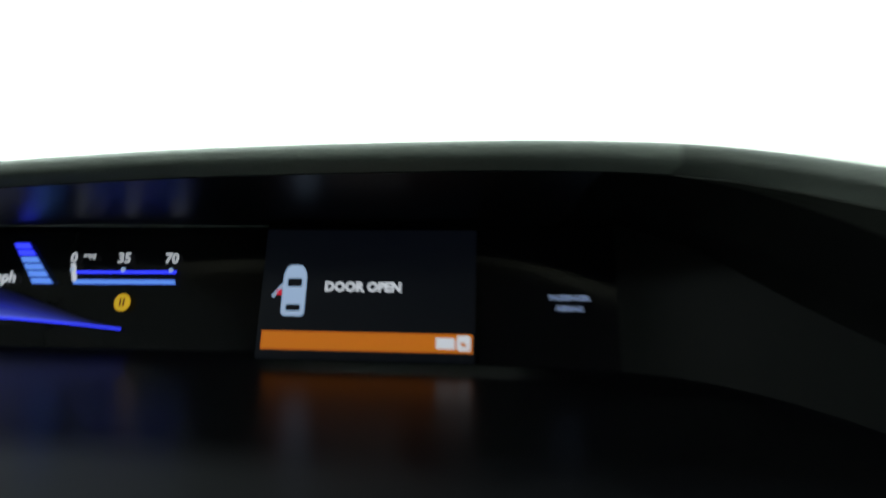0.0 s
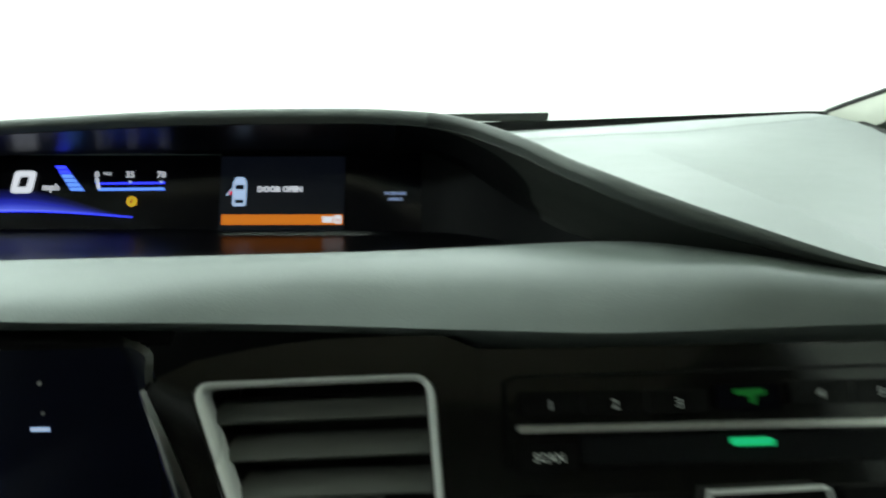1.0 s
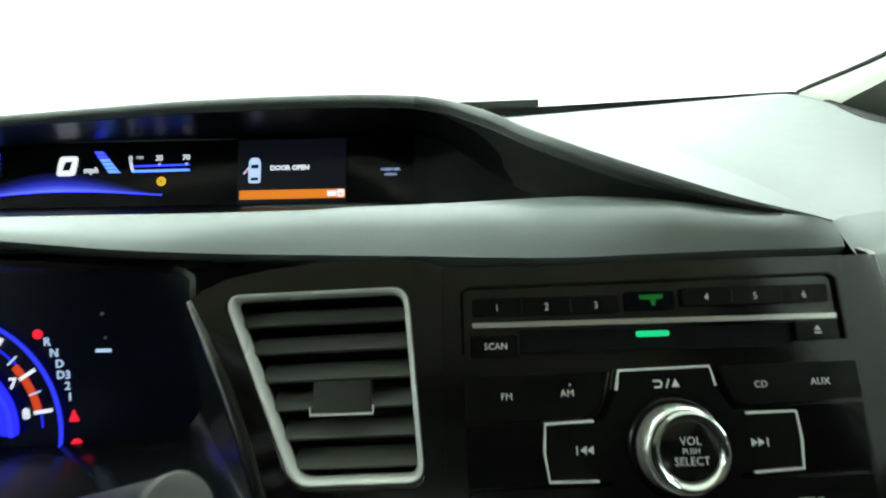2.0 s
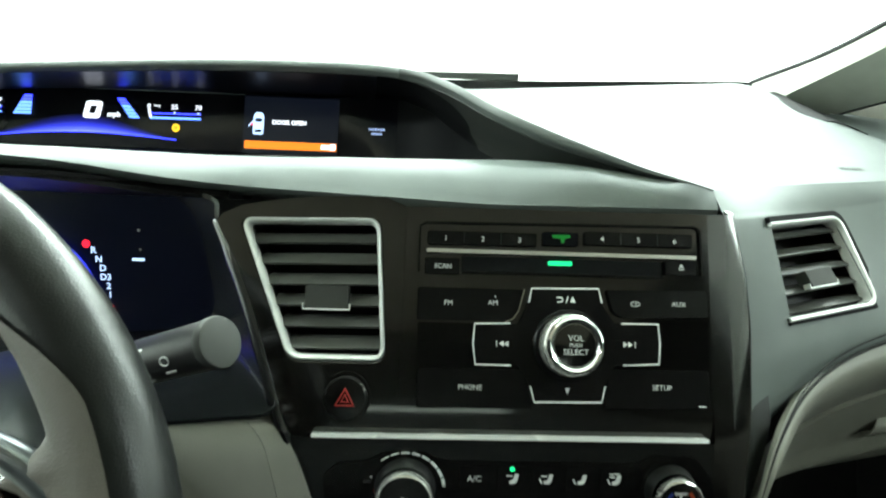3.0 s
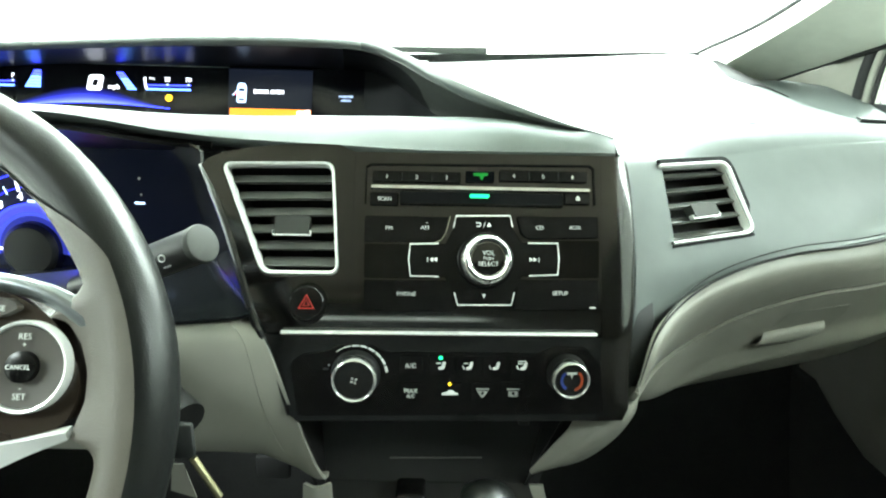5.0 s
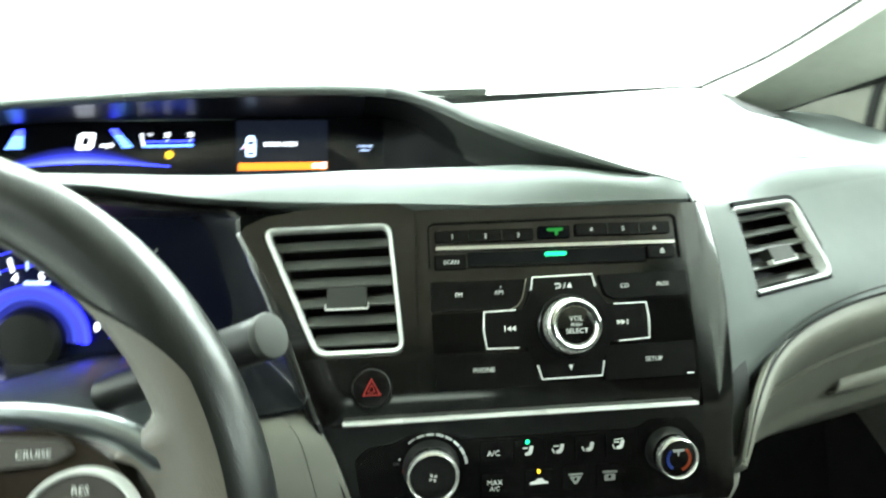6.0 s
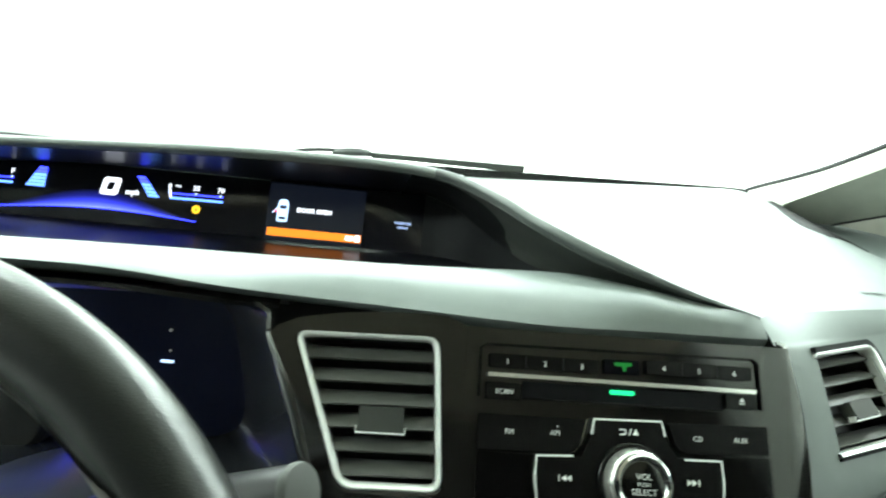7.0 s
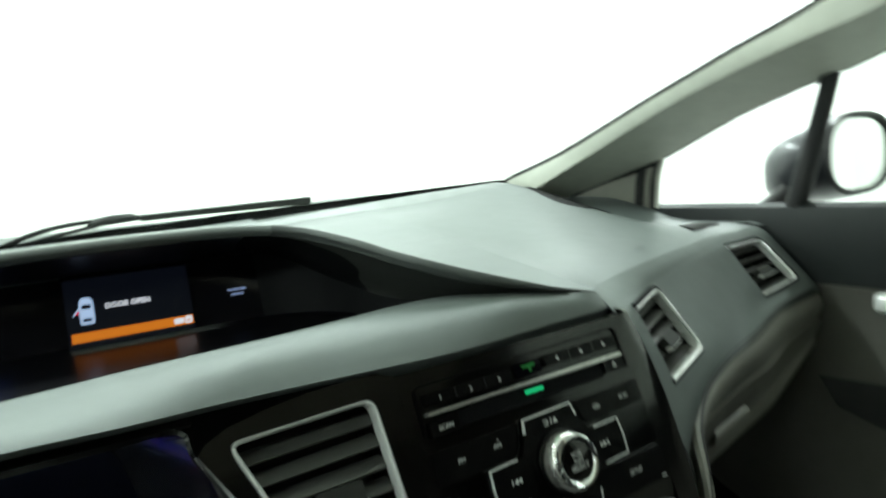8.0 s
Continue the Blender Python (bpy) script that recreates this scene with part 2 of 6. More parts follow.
def tube(points, radius, segs=12, bm=None, closed=False):
    """A round bar along points; radius is one number or one for each point."""
    bm = bm or bmesh.new()
    p = [Vector(q) for q in points]
    n = len(p)
    rad = radius if isinstance(radius, (list, tuple)) else [radius] * n
    rings, side = [], None
    for i in range(n):
        a = p[(i - 1) % n] if closed or i else p[i]
        b = p[(i + 1) % n] if closed or i < n - 1 else p[i]
        d = (b - a).normalized()
        if side is None:
            side = d.orthogonal().normalized()
        side = (side - d * side.dot(d)).normalized()
        up = d.cross(side)
        rings.append([bm.verts.new(p[i] + rad[i] * (math.cos(t) * side + math.sin(t) * up)) for t in [2 * math.pi * k / segs for k in range(segs)]])
    for i in range(n if closed else n - 1):
        a, b = rings[i], rings[(i + 1) % n]
        shift = 0
        if closed and i == n - 1:
            shift = min(range(segs), key=lambda s: (a[0].co - b[s].co).length)
        for k in range(segs):
            bm.faces.new((a[k], a[(k + 1) % segs], b[(k + 1 + shift) % segs], b[(k + shift) % segs]))
    if not closed:
        bm.faces.new(rings[0])
        bm.faces.new(rings[-1])
    return bm


class Face:
    """A flat face of the fascia: place by world x and z, and height above it towards the driver."""

    def __init__(self, y, z, slope, skew=0.0, x=0.185):
        self.y, self.z, self.slope, self.skew, self.x = y, z, slope, skew, x
        self.n = Vector((skew, -1, slope)).normalized()
        self.u = Vector((1, skew, 0)).normalized()
        self.v = self.n.cross(self.u)

    def __call__(self, x, z, off=0.0):
        return Vector((x, self.y + self.slope * (z - self.z) + self.skew * (x - self.x), z)) + off * self.n

    def matrix(self, x, z, off=0.0):
        m = Matrix((self.u, self.v, self.n)).transposed().to_4x4()
        m.translation = self(x, z, off)
        return m


class DeepFace:
    """A face set farther back behind the lens, its drawing enlarged about a camera position to fit the view."""

    def __init__(self, base, back, eye):
        self.face = Face(base.y + back, base.z, base.slope)
        self.eye, self.k = eye, (base.y + back - eye[1]) / (base.y - eye[1])

    def spread(self, x, z):
        return self.eye[0] + (x - self.eye[0]) * self.k, self.eye[2] + (z - self.eye[2]) * self.k

    def __call__(self, x, z, off=0.0):
        return self.face(*self.spread(x, z), off)

    def matrix(self, x, z, off=0.0):
        return self.face.matrix(*self.spread(x, z), off)


UP = Face(0.100, 0.929, 0.43, 0.03)
LOW = Face(0.100, 0.929, 0.15, 0.03)
GL = Face(0.4445, 1.10, 0.35)
DEEP = 0.0125
GD = DeepFace(GL, DEEP, (0.12, -0.27, 1.13))
CL = Face(0.2075, 0.99, 0.12)


def rounded(poly, r, n=4):
    """Polygon with rounded corners."""
    out, k = [], len(poly)
    for i in range(k):
        p = Vector(poly[i])
        a, b = (Vector(poly[i - 1]) - p), (Vector(poly[(i + 1) % k]) - p)
        ra = min(r, a.length * 0.45, b.length * 0.45)
        s, e = p + a.normalized() * ra, p + b.normalized() * ra
        for j in range(n + 1):
            t = j / n
            out.append(tuple((1 - t) ** 2 * s + 2 * t * (1 - t) * p + t * t * e))
    return out


def plate(face, outer, o0, o1, holes=(), bm=None, lip=0.0):
    """A flat plate on a face, from height o0 to o1, with holes; lip narrows its front a little."""
    from mathutils.geometry import tessellate_polygon
    bm = bm or bmesh.new()
    loops = [list(outer)] + [list(h) for h in holes]
    flat = [p for l in loops for p in l]
    cx, cz = sum(p[0] for p in outer) / len(outer), sum(p[1] for p in outer) / len(outer)

    def small(p):
        d = Vector((p[0] - cx, p[1] - cz))
        return (p[0] - d.normalized().x * lip, p[1] - d.normalized().y * lip) if lip and d.length > lip else p
    front = [bm.verts.new(face(*small(p), o1)) for p in flat]
    back = [bm.verts.new(face(*p, o0)) for p in flat]
    if len(loops) == 1:
        bm.faces.new(front)
        bm.faces.new(back)
    else:
        for tri in tessellate_polygon([[Vector((p[0], p[1], 0)) for p in l] for l in loops]):
            bm.faces.new([front[i] for i in tri])
            bm.faces.new([back[i] for i in tri])
    at = 0
    for l in loops:
        k = len(l)
        for i in range(k):
            a, b = at + i, at + (i + 1) % k
            bm.faces.new((front[a], front[b], back[b], back[a]))
        at += k
    return bm


def bead(face, loop, width, o0, o1, closed=True, inward=0.3):
    """A rounded moulding along a loop on a face, higher towards its outer side."""
    bm = bmesh.new()
    p = [Vector(q) for q in loop]
    n = len(p)
    rows = []
    for i in range(n):
        a = p[i - 1] if (i or closed) else p[i]
        b = p[(i + 1) % n] if (i < n - 1 or closed) else p[i]
        d = (b - a).normalized()
        q = Vector((-d.y, d.x)) * width / 2
        rows.append([bm.verts.new(face(*(p[i] + s * q), o0 + (o1 - o0) * h)) for s, h in ((1, 0), (1, 0.72), (0.72, 0.93), (inward, 1.0), (-0.3, 0.97), (-0.75, 0.86), (-1, 0.62), (-1, 0))])
    for i in range(n if closed else n - 1):
        a, b = rows[i], rows[(i + 1) % n]
        for k in range(8):
            bm.faces.new((a[k], a[(k + 1) % 8], b[(k + 1) % 8], b[k]))
    if not closed:
        bm.faces.new(rows[0])
        bm.faces.new(rows[-1])
    return bm


def rect(x0, z0, x1, z1, r=0.0):
    p = [(x0, z0), (x1, z0), (x1, z1), (x0, z1)]
    return rounded(p, r) if r else p


def circle(x, z, r, n=32, sx=1.0):
    return [(x + sx * r * math.cos(2 * math.pi * i / n), z + r * math.sin(2 * math.pi * i / n)) for i in range(n)]


def lathe(m, profile, n=40, bm=None):
    """Turned body: profile of (radius, height) about the z axis of the pose m."""
    bm = bm or bmesh.new()
    rings = [[bm.verts.new(m @ Vector((r * math.cos(2 * math.pi * k / n), r * math.sin(2 * math.pi * k / n), h))) for k in range(n)] for r, h in profile]
    for a, b in zip(rings[:-1], rings[1:]):
        for k in range(n):
            bm.faces.new((a[k], a[(k + 1) % n], b[(k + 1) % n], b[k]))
    bm.faces.new(rings[0])
    bm.faces.new(rings[-1])
    return bm


def strokes(face, points, width, o0, o1, bm=None, closed=False):
    """A flat band of one width along points on a face."""
    bm = bm or bmesh.new()
    p = [Vector(q) for q in points]
    n = len(p)
    rows = []
    for i in range(n):
        a = p[i - 1] if (i or closed) else p[i]
        b = p[(i + 1) % n] if (i < n - 1 or closed) else p[i]
        d = (b - a).normalized()
        q = Vector((-d.y, d.x)) * width / 2
        rows.append([bm.verts.new(face(*(p[i] + s * q), o)) for s, o in ((1, o0), (1, o1), (-1, o1), (-1, o0))])
    for i in range(n if closed else n - 1):
        a, b = rows[i], rows[(i + 1) % n]
        for k in range(4):
            bm.faces.new((a[k], a[(k + 1) % 4], b[(k + 1) % 4], b[k]))
    if not closed:
        bm.faces.new(rows[0])
        bm.faces.new(rows[-1])
    return bm


def marking(text, m, size, material, parent, name="marking", bold=0.0):
    """Lettering as a thin mesh centred on the pose m."""
    cu = bpy.data.curves.new(name, "FONT")
    cu.body, cu.size, cu.align_x, cu.align_y, cu.extrude, cu.resolution_u, cu.offset = text, size, "CENTER", "CENTER", 0.0001, 2, bold
    ob = bpy.data.objects.new(name, cu)
    scene.collection.objects.link(ob)
    bpy.context.view_layer.update()
    me = bpy.data.meshes.new_from_object(ob.evaluated_get(bpy.context.evaluated_depsgraph_get()))
    bpy.data.objects.remove(ob)
    me.transform(m)
    me.materials.clear()
    me.materials.append(material)
    out = new(name, me)
    out.parent = parent
    if parent.type == "EMPTY":
        out.matrix_parent_inverse = Matrix.Translation(parent.location).inverted()
    return out


# ---- the hall round the car ----
solo("ground", box(-5, 6, -6.5, 4.2, -0.1, 0.0), M_FLOOR, "grey concrete floor of the hall", "floor", kind="structure", smooth=False)
solo("ceiling", box(-5, 6, -6.5, 4.2, 3.2, 3.3), M_WHITE, "white painted ceiling above the added unseen lamps", "ceiling", kind="structure", smooth=False)
solo("wall_north", box(-5, 6, 4.2, 4.3, 0, 3.2), M_WHITE, "white painted wall behind the curtain", "wall", kind="structure", smooth=False)
solo("wall_south", box(-5, 6, -6.6, -6.5, 0, 3.2), M_WHITE, "plain white painted wall", "wall", kind="structure", smooth=False)
solo("wall_east", box(6, 6.1, -6.5, 4.2, 0, 3.2), M_WHITE, "plain white painted wall", "wall", kind="structure", smooth=False)
solo("wall_west", box(-5.1, -5, -6.5, 4.2, 0, 3.2), M_WHITE, "plain white painted wall", "wall", kind="structure", smooth=False)
rows = []
for k in range(2):
    row = []
    for i in range(481):
        x = -4.99 + 10.98 * i / 480
        fold = 0.045 * math.sin(x * 9.0) + 0.025 * math.sin(x * 23.0 + 1.3) + 0.012 * math.sin(x * 51.0)
        row.append((x, 3.95 + fold * (0.8 + 0.3 * k), 0.02 + 3.1 * k))
    rows.append(row)
solo("curtain", sheet(rows, 0.004), M_CURTAIN, "white floor-length curtain hanging in folds", "curtain")


# ---- dashboard ----
HOOD = [(-0.62, 0.40, 1.12), (-0.50, 0.385, 1.145), (-0.40, 0.388, 1.155), (-0.32, 0.392, 1.160), (-0.22, 0.395, 1.166), (-0.12, 0.395, 1.171), (0.0, 0.39, 1.1725), (0.06, 0.378, 1.170),
        (0.09, 0.360, 1.165), (0.11, 0.335, 1.158), (0.13, 0.303, 1.149), (0.148, 0.275, 1.139), (0.168, 0.247, 1.130), (0.195, 0.226, 1.119), (0.23, 0.211, 1.107), (0.268, 0.203, 1.095), (0.30, 0.202, 1.087), (0.322, 0.207, 1.081)]
BACK = [(-0.62, 0.46, 1.095), (-0.50, 0.462, 1.118), (-0.40, 0.463, 1.130), (-0.32, 0.464, 1.135), (-0.22, 0.464, 1.137), (-0.12, 0.464, 1.1365), (0.0, 0.463, 1.1365), (0.045, 0.462, 1.137),
        (0.065, 0.459, 1.138), (0.083, 0.452, 1.132), (0.10, 0.44, 1.126), (0.117, 0.42, 1.115), (0.132, 0.395, 1.105), (0.147, 0.36, 1.096), (0.165, 0.325, 1.088), (0.20, 0.285, 1.083), (0.25, 0.245, 1.080), (0.31, 0.215, 1.076)]
CREST = [(-0.62, 0.18, 1.075), (-0.50, 0.18, 1.085), (-0.35, 0.19, 1.090), (-0.25, 0.20, 1.091), (-0.18, 0.213, 1.091), (-0.12, 0.228, 1.090), (-0.06, 0.248, 1.088), (0.03, 0.259, 1.088), (0.085, 0.263, 1.0895), (0.15, 0.266, 1.092),
         (0.19, 0.255, 1.0945), (0.22, 0.236, 1.0945), (0.25, 0.218, 1.092), (0.28, 0.206, 1.088), (0.305, 0.199, 1.085), (0.322, 0.204, 1.080)]
FRONT = [(-0.62, 0.12, 1.075), (-0.50, 0.085, 1.095), (-0.35, 0.056, 1.104), (-0.25, 0.066, 1.104), (-0.18, 0.085, 1.102), (-0.12, 0.110, 1.097), (-0.065, 0.148, 1.083), (-0.02, 0.168, 1.076), (0.03, 0.172, 1.0735), (0.08, 0.171, 1.072),
         (0.15, 0.174, 1.069), (0.20, 0.178, 1.069), (0.24, 0.182, 1.069), (0.27, 0.184, 1.069), (0.30, 0.186, 1.069), (0.322, 0.192, 1.069)]
CREASE = [(0.322, 0.206, 1.080), (0.366, 0.236, 1.0785), (0.45, 0.262, 1.082), (0.55, 0.291, 1.084), (0.66, 0.322, 1.086), (0.748, 0.340, 1.087), (0.805, 0.352, 1.085), (0.84, 0.358, 1.084)]

dash = thing("dashboard", "grey soft vinyl car dashboard with a two-tier display hood", "dashboard", (0.1, 0.4, 0.9))
V = Vector
hood_e, back_e = spline(HOOD, 96), spline(BACK, 96)

# hood: lip, top and inner wall
lip_rows = []
for h, b in zip(hood_e, back_e):
    inn = (b - h).normalized()
    k = min(1, max(0, (h.x - 0.04) / 0.08))
    out = V((0.75 * k, 1 - 0.55 * k, 0)).normalized()
    e = min(1, max(0.25, (0.322 - h.x) / 0.12))
    d = V((0, 0, -1)) * e
    lip_rows.append([h + inn * 0.010 * e + d * 0.0075, h + d * 0.0075 + out * 0.0012, h + d * 0.0046 - out * 0.0008, h + d * 0.0017 + out * 0.0010, h + out * 0.0055 * e, h + out * 0.012 * e + d * (0.0005 + 0.005 * k),
                     h + out * 0.022 * e + d * (0.0005 + 0.0145 * k), h + out * 0.05 * e + d * (0.003 + 0.039 * k), h + out * (0.102 - 0.012 * k) * e + d * (0.036 + 0.034 * k)])
# Same hood; its tail takes a darker copy of the vinyl for shade
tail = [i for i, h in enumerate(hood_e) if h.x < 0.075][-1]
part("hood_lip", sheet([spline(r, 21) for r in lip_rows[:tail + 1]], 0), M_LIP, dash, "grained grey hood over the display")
part("hood_tail", sheet([spline(r, 21) for r in lip_rows[tail:]], 0), M_LIP_SHADE, dash, "tail of the hood in vinyl darkened for shade")
wall_rows = [[h + (b - h).normalized() * 0.009 + V((0, 0, -0.0075 * min(1, max(0.08, (0.322 - h.x) / 0.12)))), h.lerp(b, 0.35) + V((0, 0, -0.005)), h.lerp(b, 0.7) + V((0, 0, -0.004)), b] for h, b in zip(hood_e, back_e)]
cut = [i for i, h in enumerate(hood_e) if h.x < 0.055][-1]
part("hood_ceiling", sheet(wall_rows[:cut + 1], 0.0005), M_CEIL, dash, "glossy near-black underside of the hood, tinted display blue")


def wall_point(x, s):
    """A point of the hood's inner wall, from its lip (s = 0) to its back (s = 1)."""
    i = max(k for k, h in enumerate(hood_e) if h.x <= x)
    f = (x - hood_e[i].x) / (hood_e[i + 1].x - hood_e[i].x)
    row = [p.lerp(q, f) for p, q in zip(wall_rows[i], wall_rows[i + 1])]
    j = min(2, int(s > 0.35) + int(s > 0.7))
    g = (s - (0, 0.35, 0.7)[j]) / (0.35, 0.35, 0.3)[j]
    return row[j].lerp(row[j + 1], g)


# the dark glass curves round onto the side wall and ends there in an arc
ARC = [(0.0, 0.072), (0.2, 0.119), (0.45, 0.152), (0.7, 0.170), (0.85, 0.187), (1.0, 0.206)]
wrap, side = [], []
for s, edge in [(q.x, q.y) for q in spline([(u, v, 0) for u, v in ARC], 30)]:
    x0, x1 = hood_e[cut].x, hood_e[-1].x - 1e-5
    s = min(1, max(0, s))
    wrap.append([wall_point(x0 + (edge - x0) * m / 12, s) for m in range(13)])
    side.append([wall_point(edge + (x1 - edge) * m / 16, s) for m in range(17)])
part("lens_wrap", sheet(wrap, 0.0005), M_MATT, dash, "matt black curved end of the display glass")
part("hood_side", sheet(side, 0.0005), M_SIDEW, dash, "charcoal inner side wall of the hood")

# glossy display lens and the shelf below it
lens_rows, tray_rows, corner_rows = [], [], []
first = [q for q in back_e if q.x > 0.062][0]
lens_x = sorted([-0.62 + (first.x + 0.62) * i / 60 for i in range(61)] + [-0.1122, -0.1120])
for b in [V((x, 0.4655 - (0.4655 - first.y) * max(0, (x + 0.027) / (first.x + 0.027)) ** 3, 1.156 - (1.156 - first.z) * max(0, (x + 0.027) / (first.x + 0.027)) ** 2)) for x in lens_x] + [q for q in back_e if q.x > first.x]:
    b = b + V((0, DEEP if b.x < -0.1121 else 0, 0))
    foot = V((b.x, b.y - 0.0290 * min(1, (b.z - 1.06) / 0.08), 1.0712))
    row = [b + V((0, 0.002, 0.002)), b.lerp(foot, 0.33), b.lerp(foot, 0.66), foot]
    if b.x <= first.x + 1e-5:
        lens_rows.append(row)
    if b.x >= first.x - 1e-5:
        corner_rows.append(row)
    end = min(foot.y - 0.012, 0.275)
    if -0.1121 < b.x < 0.02:
        foot = foot + V((0, DEEP, 0))
    tray_rows.append([foot, V((b.x, foot.y - 0.003, 1.0702)), V((b.x, foot.y * 0.85 + end * 0.15, 1.0695)), V((b.x, (foot.y + end) / 2, 1.0700)), V((b.x, end, 1.0750))])
part("display_lens", sheet(lens_rows, 0), M_GLASSK, dash, "glossy black display lens")
part("lens_corner", sheet(corner_rows, 0), M_MATT, dash, "matt black end of the display recess")
part("display_tray", sheet(tray_rows, 0), M_TRAY, dash, "glossy black shelf below the lens")

# padded roll in front of the display
c_e, f_e = spline(CREST, 96), spline(FRONT, 96)
pad_rows = []
for c, f in zip(c_e, f_e):
    d = f - c
    k = min(1.0, max(0.0, (f.x + 0.10) / 0.10)) * min(1.0, max(0.12, (0.322 - f.x) / 0.10))
    flush = min(1.0, max(0.15, (0.322 - f.x) / 0.10))
    low = V((0, 0.006, -0.0095 if f.x > 0.088 else -0.0052))
    pad_rows.append([c + V((0, 0.035, -0.016)), c + V((0, 0.012, -0.003)), c + d * 0.08 + V((0, 0, 0.0012)), c + d * 0.35 + V((0, 0, 0.0055 * k + 0.003 * flush)), c + d * 0.62 + V((0, 0, 0.0085 * k + 0.004 * flush)),
                     c + d * 0.82 + V((0, 0, 0.0065 * k + 0.003 * flush)), c + d * 0.94 + V((0, 0, 0.003 * flush)), f, f + low * 0.5 + V((0, -0.001, 0)), f + low, f + V((0, 0.03, -0.012))])
for r in pad_rows:
    roll = max(0.0, (r[7].x - 0.296) / 0.026)
    r[:] = [p + V((0, 0.0005 * roll ** 2, -0.001 * roll ** 2)) for p in r]
part("padded_roll", sheet(pad_rows, 0.003), M_SOFT, dash, "padded grey roll below the display")

# upper shelf out to the windscreen
shelf_x = [(-0.62, 0.72), (-0.45, 0.80), (-0.2, 0.84), (0.0, 0.852), (0.25, 0.848), (0.45, 0.825), (0.64, 0.775), (0.70, 0.755), (0.80, 0.70)]
front_y = spline(CREASE, 120)
shelf_front = [V((p.x, p.y + 0.008, 1.080 + (0.322 - p.x) * 0.035)) for p in back_e if p.x < 0.27] + [V((0.322, 0.206, 1.080))]


def shelf_end(x):
    """Height at which the dashboard top meets the windscreen."""
    return float(np.interp(x, [-0.62, 0.0, 0.17, 0.3, 0.48, 0.62, 0.84], [1.150, 1.152, 1.160, 1.167, 1.178, 1.186, 1.184]))


def shelf_point(x, t):
    """A point of the dashboard top at x, t of the way from its front edge to the windscreen."""
    wy = float(np.interp(x, [p[0] for p in shelf_x], [p[1] for p in shelf_x]))
    if x <= 0.322:
        fy, fz = (float(np.interp(x, [p.x for p in shelf_front], [p[k] for p in shelf_front])) for k in (1, 2))
    else:
        fy, fz = (float(np.interp(x, [p.x for p in front_y], [p[k] for p in front_y])) for k in (1, 2))
    fall = min(1, max(0, (x - 0.60) / 0.14))
    drop = 0.042 * fall * fall * (3 - 2 * fall) * min(1, t * 2.2)
    r = float(np.interp(t, [0, 0.02, 0.08, 0.25, 0.5, 0.78, 0.86, 0.9, 1.0], [0, 0.004, 0.0125, 0.030, 0.053, 0.077, 0.081, 0.087, 0.103])) / 0.103
    flatter = min(1, max(0, (x - 0.42) / 0.2))
    rise = 0.915 * (t / 0.86) ** 1.15 if t < 0.86 else 0.915 + 0.085 * (t - 0.86) / 0.14
    r = r * (1 - flatter) + (0.06 * min(1, t / 0.05) + 0.94 * rise) * flatter
    return V((x, fy + t * (wy - fy), fz + r * (shelf_end(x) - fz) - drop))


def on_shelf(x, y, lift=0.0):
    lo, hi = 0.0, 1.0
    for _ in range(20):
        mid = (lo + hi) / 2
        lo, hi = (mid, hi) if shelf_point(x, mid).y < y else (lo, mid)
    return shelf_point(x, lo) + V((0, 0, lift))


T_SHELF = (0, 0.01, 0.03, 0.06, 0.12, 0.2, 0.3, 0.4, 0.5, 0.65, 0.8, 0.86, 0.92, 1.0)
shelf = [[shelf_point(0.10 + 0.222 * i / 30, t) for t in T_SHELF] for i in range(31)]
part("top_shelf", sheet(shelf, 0), M_SHELF, dash, "grey vinyl top of the dashboard")
left_shelf = []
for i in range(31):
    x = -0.62 + 0.76 * i / 30
    wy = np.interp(x, [p[0] for p in shelf_x], [p[1] for p in shelf_x])
    left_shelf.append([(x, 0.47, 1.135), (x, 0.60, 1.140), (x, 0.75, 1.146), (x, wy, shelf_end(x))])
part("rear_shelf", sheet(left_shelf, 0.004), M_SOFT, dash, "grey vinyl dashboard top behind the hood")

